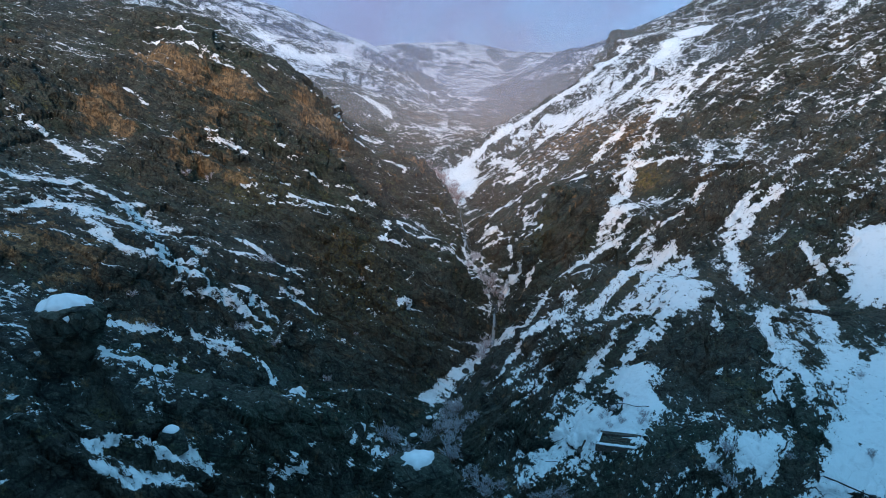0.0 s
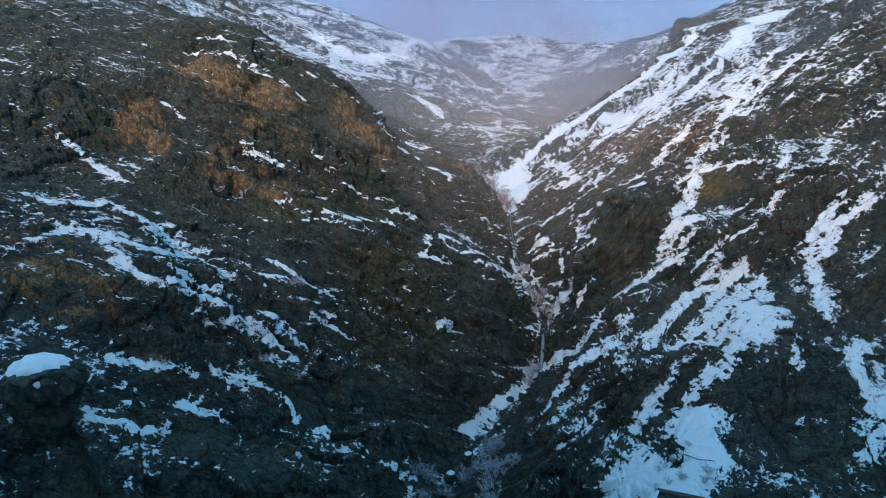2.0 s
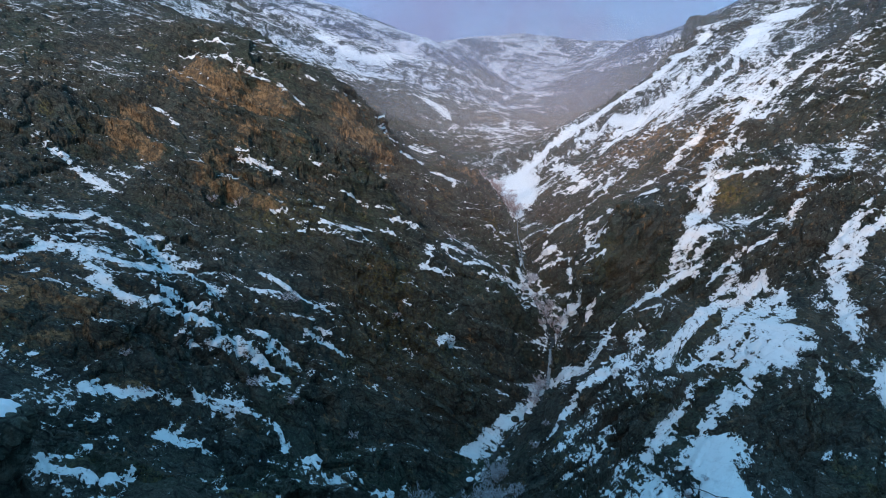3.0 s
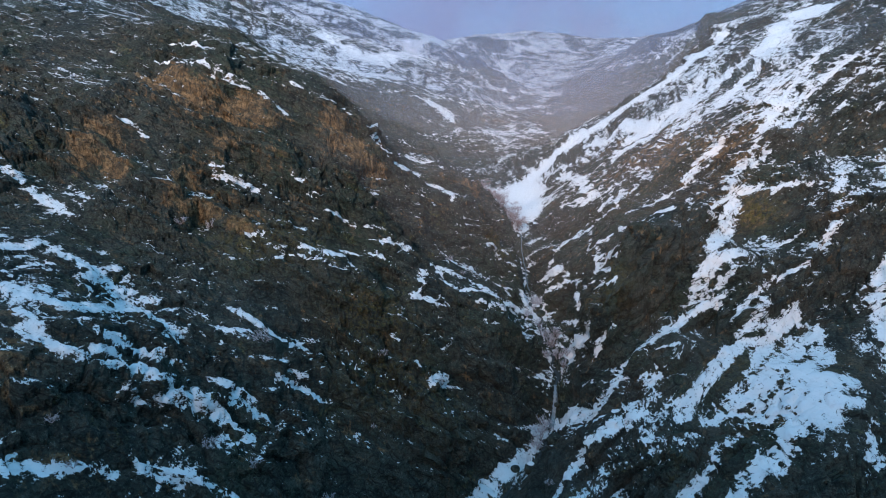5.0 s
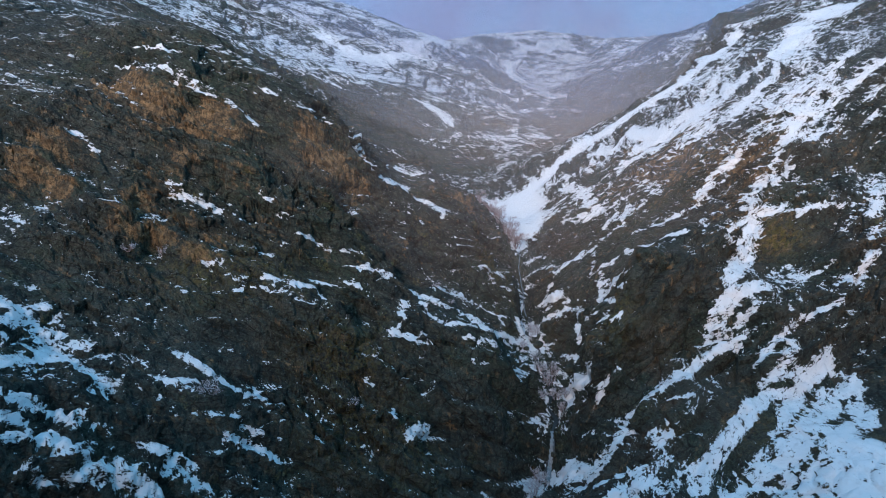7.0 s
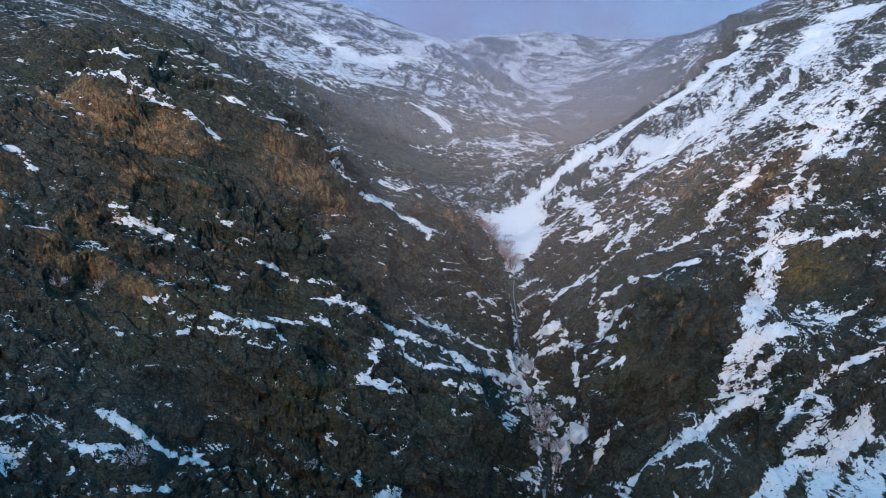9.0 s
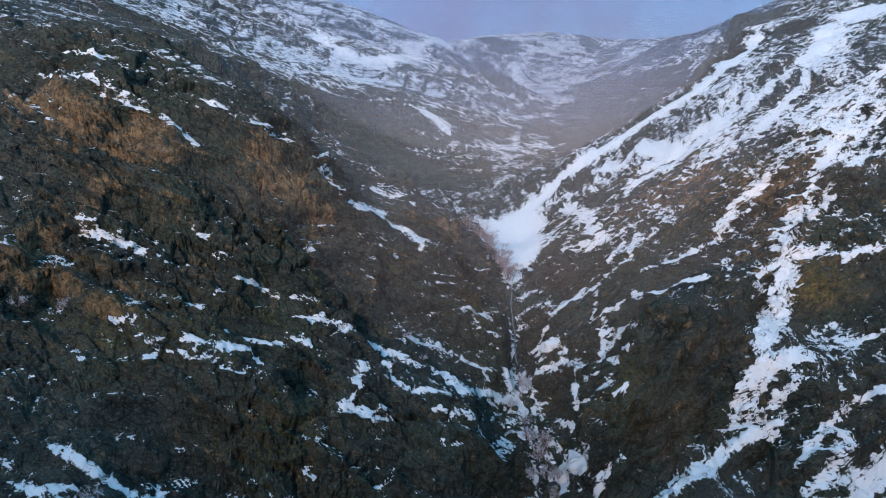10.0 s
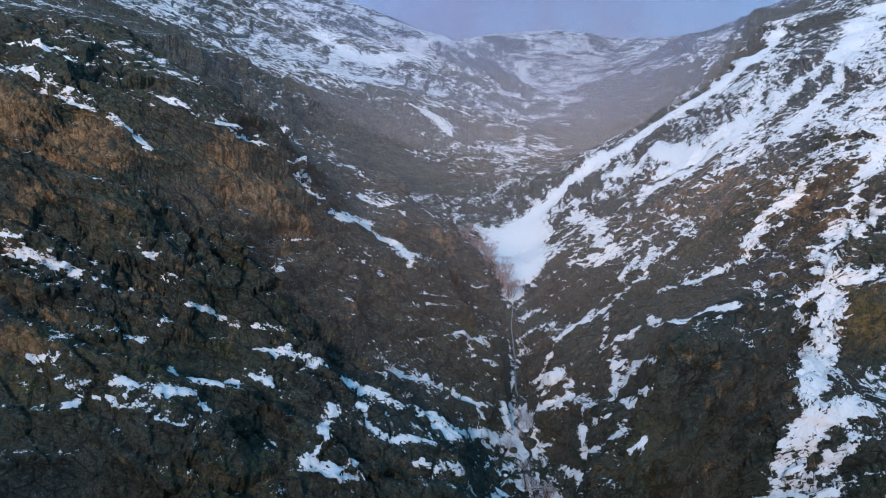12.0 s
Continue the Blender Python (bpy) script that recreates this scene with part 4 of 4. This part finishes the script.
# ---------------- bare shrubs and trees ----------------
def limbs(rng, height, spread_out, stems, forks, min_thick):
    """Tapered limbs of a many-stemmed shrub: rows of start, end, start and end radius, order."""
    out = []

    def grow(start, way, length, radius, order):
        mid = start + way * length * 0.5
        bent = (way + 0.25 * Vector(rng.normal(size=3))).normalized()
        end = mid + bent * length * 0.5
        out.append((start, mid, radius, radius * 0.8, order))
        out.append((mid, end, radius * 0.8, radius * 0.55, order))
        if order >= forks:
            return
        for k in range(3 if order else 4):
            f = rng.uniform(0.35, 1.0)
            root = start.lerp(mid, f * 2) if f < 0.5 else mid.lerp(end, f * 2 - 1)
            turn = (bent + 0.75 * Vector(rng.normal(size=3)) + Vector((0, 0, 0.35))).normalized()
            grow(root, turn, length * rng.uniform(0.45, 0.68), max(min_thick, radius * 0.5), order + 1)

    for k in range(stems):
        a = 2 * math.pi * (k + rng.uniform(-0.3, 0.3)) / stems
        lean = rng.uniform(0.15, 1.0) * spread_out
        way = Vector((math.cos(a) * lean, math.sin(a) * lean, 1.0)).normalized()
        grow(Vector((math.cos(a) * 0.12, math.sin(a) * 0.12, -0.3)), way, height * rng.uniform(0.42, 0.62), height * 0.014, 0)
    return out


def limb_mesh(name, rows):
    verts, faces = [], []
    for a, b, ra, rb, order in rows:
        way = (b - a).normalized()
        u = way.orthogonal().normalized()
        w = way.cross(u)
        sides = 5 if order == 0 else 3
        base = len(verts)
        for centre, r in ((a, ra), (b, rb)):
            for k in range(sides):
                t = 2 * math.pi * k / sides
                verts.append(centre + (u * math.cos(t) + w * math.sin(t)) * r)
        for k in range(sides):
            j = (k + 1) % sides
            faces.append((base + k, base + j, base + sides + j, base + sides + k))
    me = bpy.data.meshes.new(name)
    me.from_pydata([tuple(v) for v in verts], [], faces)
    me.update()
    return me


def shrub_kinds(seed, height, spread_out, stems, forks, bark, twig, min_thick):
    rows = limbs(np.random.RandomState(seed), height, spread_out, stems, forks, min_thick)
    stem_mesh, twig_mesh = limb_mesh("stem", [r for r in rows if r[4] < 2]), limb_mesh("crown", [r for r in rows if r[4] >= 2])
    stem_mesh.materials.append(bark)
    twig_mesh.materials.append(twig)
    return stem_mesh, twig_mesh


TREES = [shrub_kinds(s, 5.6, 0.35, 3, 4, BARK, TWIG, 0.026) for s in (1, 2, 3)]
BUSHES = [shrub_kinds(s, 3.2, 0.8, 8, 3, TWIG, FROST, 0.024) for s in (4, 5, 6)]
FROSTED = [shrub_kinds(s, 1.9, 1.0, 7, 3, TWIG, FROST, 0.016) for s in (7, 8)]


def plant(kinds, x, y, size, name, label, category, group, rng, sink=0.15):
    stem_mesh, twig_mesh = kinds[rng.randint(len(kinds))]
    ob = thing(name, (x, y, land_z(x, y) - sink), label, category, group, rng.uniform(0, 360), size * rng.uniform(0.85, 1.15))
    part("stem", stem_mesh, BARK, ob)
    tagged(part("crown", twig_mesh, TWIG, ob), kind="stuff")


def build_plants():
    rng = np.random.RandomState(21)
    # reddish trees at the lip of the upper fall
    for k in range(17):
        t = k / 16
        x, y = 35.2 - 10.5 * t + rng.uniform(-1.2, 1.2), 200.5 + 13 * t + rng.uniform(-2.0, 2.5)
        plant(TREES, x, y, 1.0 - 0.25 * t, "bare_tree", "leafless reddish-grey tree by the snowy stream", "tree", "trees above the waterfall", rng)
    # bushes in the gorge between the falls
    for x, y, s in ((33.7, 153.9, 1.0), (34.8, 149.5, 1.2), (35.6, 146, 1.1), (32.6, 145.5, 1.0), (36.2, 151.5, 0.9), (33.2, 157.5, 0.8), (30.6, 132.5, 1.1), (29.2, 129.5, 1.1),
                    (28.0, 127.0, 0.9), (36.8, 143.5, 0.9), (33.6, 164.8, 0.9), (35.2, 166.2, 1.0), (34.2, 169.0, 0.8), (31.4, 161.5, 0.7), (35.6, 141.0, 0.7)):
        plant(BUSHES, x, y, s, "bare_bush", "leafless pinkish-grey bush beside the stream", "bush", "bushes in the gorge", rng)
    # thicket at the foot of the gorge
    for k in range(30):
        x, y = rng.uniform(5, 20), rng.uniform(80, 102)
        plant(BUSHES, x, y, rng.uniform(0.9, 1.4), "bare_bush", "leafless grey-brown bush in a dense thicket", "bush", "thicket at the gorge foot", rng)
    for x, y in ((25, 79.2), (29, 74.5), (26.1, 77), (22, 82), (27.5, 76), (46.1, 65.2), (47, 63.5), (48.5, 66.5)):
        plant(BUSHES, x, y, 0.75, "bare_bush", "low leafless bush among snowy rocks", "bush", "bushes below the fan", rng)
    # frosted shrubs on the left mountainside
    for x, y, s in ((-16.8, 116, 1.5), (0.9, 124.8, 0.7), (-36.3, 136.3, 1.1), (-32, 139.2, 1.2), (-18.7, 97.3, 1.1), (-13.5, 98.2, 1.0), (-5.2, 103.7, 0.9), (-31.9, 88.5, 0.7), (-28.8, 86.1, 0.7),
                    (-0.2, 116.6, 0.6), (13, 158.5, 0.9), (16, 153.4, 0.7), (-24, 110, 0.6), (24, 103, 0.9), (26.5, 107.5, 0.8)):
        plant(FROSTED, x, y, s, "frosted_shrub", "low rounded shrub white with frost", "shrub", "frosted shrubs on the slope", rng)
    # small dark shrubs on the snow fan
    for x, y, s in ((37.9, 79.4, 0.45), (40.4, 84.2, 0.4), (38.2, 83.3, 0.4), (39.5, 79, 0.5), (39.3, 83.7, 0.35), (63.6, 60, 0.5), (73.4, 73.2, 0.45), (55.2, 63.4, 0.4), (42.7, 84.3, 0.35), (36.4, 79.6, 0.4), (41.3, 76.6, 0.4), (42.4, 77.9, 0.5), (34.8, 78.3, 0.35)):
        plant(BUSHES, x, y, s, "small_shrub", "small dry shrub poking out of the snow", "shrub", "shrubs on the snow fan", rng, 0.05)


build_plants()


# ---------------- rocks ----------------
def lathe(profile, sides, wobble, seed, squash=(1, 1), sag=0.0):
    """A rough rock turned from a profile of (radius, height), broken up by noise."""
    verts, faces = [], []
    for r, z in profile:
        for k in range(sides):
            t = 2 * math.pi * k / sides
            verts.append((r * math.cos(t) * squash[0], r * math.sin(t) * squash[1], z))
    v = np.array(verts)
    q = v / np.array([1, 1, 2.8]) + seed * 13.7
    push = 1 + wobble * (0.9 * (0.3 - np.abs(perlin(q / 1.1))) + 0.8 * perlin(q / 2.9) + 0.35 * perlin(q / 0.45))
    v[:, :2] *= push[:, None]
    v[:, 2] += 0.35 * wobble * perlin(v / 1.3 + seed)
    if sag:
        rim = np.hypot(v[:, 0], v[:, 1]) / max(r for r, z in profile)
        v[:, 2] -= sag * rim ** 2 * (0.4 + 1.6 * np.abs(perlin(v / np.array([1.2, 1.2, 50]) + seed * 3.1)) + 0.9 * perlin(v / np.array([3.0, 3.0, 50]) + seed))
        v[:, 2] += 0.25 * sag * perlin(v / 0.9 + seed * 5)
        v[:, 2] -= 0.7 * sag * rim ** 3 * np.abs(perlin(v / np.array([0.5, 0.5, 50]) + seed * 7))
    for i in range(len(profile) - 1):
        for k in range(sides):
            a, b = i * sides + k, i * sides + (k + 1) % sides
            faces.append((a, b, b + sides, a + sides))
    faces.append(tuple(range(sides))[::-1])
    faces.append(tuple(range((len(profile) - 1) * sides, len(profile) * sides)))
    me = bpy.data.meshes.new("rock")
    me.from_pydata([tuple(p) for p in v], [], faces)
    me.update()
    return me


def curve_profile(points, steps):
    """A smooth profile through a few (radius, height) points."""
    pts = np.array(points, float)
    t = np.linspace(0, len(pts) - 1, steps)
    return [(float(np.interp(s, range(len(pts)), pts[:, 0])), float(np.interp(s, range(len(pts)), pts[:, 1]))) for s in t]


def capped_rock(name, place, shaft, cap, sides, wobble, seed, squash, label, category):
    ob = thing(name, place, label, category)
    body = lathe(curve_profile(shaft, 34), sides, wobble, seed, squash)
    part("rock_body", body, ROCK, ob)
    if cap:
        snow = lathe(curve_profile(cap, 14), sides, wobble, seed, squash, 0.32 * cap[0][0])
        for poly in snow.polygons:
            poly.use_smooth = True
        part("snow_cap", snow, SNOW, ob, "thick white cap of snow")
    return ob


capped_rock("rock_pillar", (-26.6, 57.4, 35.3), [(0.7, -3), (0.85, 0), (1.35, 2.4), (2.2, 4.8), (2.85, 6.6), (2.8, 7.6), (2.4, 8.2), (1.5, 8.6), (0.4, 8.8)],
            [(2.35, 8.35), (2.1, 8.7), (1.7, 9.0), (1.15, 9.22), (0.6, 9.35), (0.1, 9.4)], 96, 0.5, 2, (1.0, 0.95), "fluted dark rock pillar with a cap of snow", "rock")
capped_rock("rock_dome", (7.6, 69.2, 11.9), [(4.6, -4), (4.4, 1), (4.1, 4), (3.5, 6.0), (2.4, 7.2), (0.5, 7.7)],
            [(2.7, 6.95), (2.45, 7.4), (1.75, 7.8), (0.9, 8.0), (0.1, 8.05)], 44, 0.4, 5, (1.25, 0.8), "rounded dark outcrop topped with smooth snow", "rock")
capped_rock("boulder", (-16.8, 53.2, 31.6), [(1.3, -0.8), (1.2, 0.3), (1.0, 1.0), (0.5, 1.4), (0.1, 1.5)], [(0.8, 1.2), (0.65, 1.5), (0.3, 1.68), (0.05, 1.7)], 18, 0.3, 9, (1, 1), "small boulder under a snow cap", "boulder")


capped_rock("rock_tower", (6.5, 214, 51.0), [(6.0, -4), (5.4, 0), (4.8, 4), (4.2, 7), (3.0, 9.4), (1.6, 10.6), (0.4, 11.0)],
            None, 48, 0.75, 12, (1.0, 0.9), "weathered brown rock tower on the spur", "rock")


def build_boulders():
    rng = np.random.RandomState(5)
    for k in range(26):
        t = rng.uniform(0, 1)
        y = 84 + 82 * t
        x = float(np.interp(y, STREAM_Y, STREAM_X)) + rng.normal() * 2.2 + 1.0
        s = rng.uniform(0.5, 1.3)
        rock = [(0.8 * s, -0.6 * s), (1.0 * s, 0.1), (0.85 * s, 0.6 * s), (0.3 * s, 0.95 * s)]
        cap = [(0.66 * s, 0.75 * s), (0.5 * s, 0.95 * s), (0.25 * s, 1.06 * s), (0.03, 1.1 * s)] if rng.uniform() < 0.5 else None
        ob = capped_rock("boulder", (x, y, land_z(x, y) + 0.2 * s), rock, cap, 14, 0.35, 20 + k, (1, rng.uniform(0.7, 1)),
                         "snow-capped boulder in the stream bed" if cap else "dark wet boulder in the stream bed", "boulder")
        tagged(ob, group="boulders in the stream bed")


build_boulders()


# ---------------- water ----------------
def ribbon(name, line, widths, material, across=7, uneven=0.12, seed=0):
    """A strip of water along a line, uneven across and along."""
    verts, faces = [], []
    for i, p in enumerate(line):
        ahead = Vector(line[min(i + 1, len(line) - 1)]) - Vector(line[max(i - 1, 0)])
        right = Vector((ahead.y, -ahead.x, 0))
        right = right.normalized() if right.length > 1e-3 else Vector((1, 0, 0))
        for k in range(across):
            f = 2 * k / (across - 1) - 1
            v = Vector(p) + right * f * widths[i] * 0.5
            n = noise.noise(Vector((v.x * 2.3 + seed, v.y * 1.2, v.z * 0.6)))
            verts.append(v + Vector((0, -uneven * (1 - f * f) - uneven * n, uneven * 0.6 * n)))
    for i in range(len(line) - 1):
        for k in range(across - 1):
            a = i * across + k
            faces.append((a, a + 1, a + across + 1, a + across))
    me = bpy.data.meshes.new(name)
    me.from_pydata([tuple(v) for v in verts], [], faces)
    me.update()
    for poly in me.polygons:
        poly.use_smooth = True
    me.materials.append(material)
    return me


def bed_line(y0, y1, steps, lift, sway=1.0):
    ys = np.linspace(y0, y1, steps)
    xs = np.interp(ys, STREAM_Y, STREAM_X) + sway * (0.6 * np.sin(ys * 0.55) + 0.35 * np.sin(ys * 1.3))
    zs = np.minimum.accumulate([land_z(x, y) + lift for x, y in zip(xs, ys)])
    return [(float(x), float(y), float(z)) for x, y, z in zip(xs, ys, zs)]


def build_water():
    run = bed_line(176, 60, 190, 0.05)
    ob = new("stream", ribbon("stream", run, [0.7 + 0.3 * math.sin(i * 0.7) for i in range(len(run))], STREAM_WATER, 5, 0.02))
    tagged(ob, "narrow dark mountain stream on the gorge bed", "water", kind="structure")
    for y0, y1, wide, label in ((196.4, 176, 0.26, "thin white waterfall in a dark rock cleft"), (138.6, 133, 0.75, "broad lower waterfall with ice at its sides")):
        line = bed_line(y0, y1, 40, 0.3, 0.25)
        top = line[0]
        ob = thing("waterfall", top, label, "waterfall")
        local = [tuple(Vector(p) - Vector(top)) for p in line]
        part("water_veil", ribbon("water_veil", local, [wide * (0.7 + 0.5 * i / 39 + 0.25 * math.sin(i * 1.9)) for i in range(40)], WATER, 7, 0.05), WATER, ob)


build_water()


# ---------------- stone enclosure, post and hoses on the snow fan ----------------
def rough_box(size, place, seed=0, lean=(0.0, 0.0)):
    """A block with uneven faces; lean: how much it climbs along x and along y."""
    bm = bmesh.new()
    bmesh.ops.create_cube(bm, size=1.0)
    bmesh.ops.subdivide_edges(bm, edges=bm.edges[:], cuts=5, use_grid_fill=True)
    for v in bm.verts:
        v.co = Vector((v.co.x * size[0], v.co.y * size[1], v.co.z * size[2]))
        v.co += 0.07 * Vector(noise.noise_vector(v.co * 1.9 + Vector((seed, 0, 0)))) + Vector(place)
        v.co.z += lean[0] * v.co.x + lean[1] * v.co.y
    return bm


def build_enclosure():
    x, y, turn, wide, deep = 37.4, 75.4, -40, 5.8, 2.0
    c, s = math.cos(radians(turn)), math.sin(radians(turn))
    lean = (0.35 * (land_z(x + 3.2 * c, y + 3.2 * s) - land_z(x - 3.2 * c, y - 3.2 * s)) / 6.4, (land_z(x - 1.5 * s, y + 1.5 * c) - land_z(x + 1.5 * s, y - 1.5 * c)) / 3.0)
    ob = thing("stone_enclosure", (x, y, land_z(x, y) - 0.1), "low roofless stone enclosure with snow along its walls", "enclosure", turn=turn)
    for name, size, place in (("front_wall", (wide, 0.28, 1.0), (0, -deep / 2, 0.0)), ("back_wall", (wide, 0.4, 0.9), (0, deep / 2, -0.05)),
                              ("side_wall", (0.4, deep - 0.41, 0.95), (-wide / 2 + 0.2, 0, -0.02)), ("side_wall", (0.4, deep - 0.41, 0.95), (wide / 2 - 0.2, 0, -0.02))):
        wall = part(name, rough_box(size, place, len(name), lean), STONE, ob)
        if name != "back_wall":
            part("snow_strip", rough_box((size[0] * 0.97, size[1] * 0.95, 0.12), (place[0], place[1], place[2] + size[2] / 2 + 0.05), 4, lean), SNOW, wall, "strip of snow on the wall top")
    part("earth_floor", rough_box((wide - 0.85, deep - 0.85, 0.5), (0, 0, 0.0), 8, lean), ROCK, ob)
    for k in range(3):
        part("fallen_beam", rough_box((2.6, 0.14, 0.14), (-0.9 + 0.7 * k, -0.3 + 0.3 * k, 0.3), 11 + k, lean), TIMBER, ob)


build_enclosure()


def tube(name, points, radius, material, label, category):
    curve = bpy.data.curves.new(name, "CURVE")
    curve.dimensions, curve.bevel_depth, curve.bevel_resolution = "3D", radius, 2
    spline = curve.splines.new("NURBS")
    spline.points.add(len(points) - 1)
    for sp, p in zip(spline.points, points):
        sp.co = (*p, 1)
    spline.use_endpoint_u, spline.order_u = True, 3
    tmp = bpy.data.objects.new(name, curve)
    scene.collection.objects.link(tmp)
    me = bpy.data.meshes.new_from_object(tmp.evaluated_get(bpy.context.evaluated_depsgraph_get()))
    bpy.data.objects.remove(tmp)
    bpy.data.curves.remove(curve)
    me.materials.clear()
    me.materials.append(material)
    me.name = name
    return tagged(new(name, me), label, category)


def laid(points, steps, lift):
    """Points along a line that follow the ground."""
    pts = np.array(points, float)
    t = np.linspace(0, len(pts) - 1, steps)
    xs, ys = np.interp(t, range(len(pts)), pts[:, 0]), np.interp(t, range(len(pts)), pts[:, 1])
    zs = np.array([land_z(x, y) for x, y in zip(xs, ys)])
    zs = np.maximum(np.convolve(np.pad(zs, 2, mode="edge"), np.ones(5) / 5, mode="valid"), zs - 0.05)
    return [(float(x), float(y), float(z) + lift) for x, y, z in zip(xs, ys, zs)]


tube("water_hose", laid([(56.5, 59.4), (58.3, 57.6), (59.6, 56.2), (61, 54), (64, 50)], 24, 0.1), 0.09, HOSE, "black water hose lying across the snowfield", "hose")
tube("water_hose", laid([(39.6, 88), (41.2, 84.6), (42.6, 81), (44, 79.5)], 22, 0.12), 0.05, HOSE, "thin dark hose crossing the snow fan", "hose")
tube("water_hose", laid([(29.0, 84.2), (31.2, 82), (33.4, 80.4)], 16, 0.12), 0.05, HOSE, "thin dark hose beside a leaning post", "hose")


def build_post():
    x, y = 33.6, 80.0
    ob = thing("timber_post", (x, y, land_z(x, y)), "leaning weathered timber post in the snow", "post")
    bm = rough_box((0.18, 0.18, 2.2), (0, 0, 0.8), 2)
    bmesh.ops.rotate(bm, verts=bm.verts, cent=(0, 0, 0), matrix=Matrix.Rotation(radians(24), 3, "Y"))
    part("shaft", bm, TIMBER, ob)
    part("stone_footing", lathe([(0.45, -0.3), (0.5, 0.1), (0.3, 0.3)], 12, 0.3, 3), STONE, ob)


build_post()
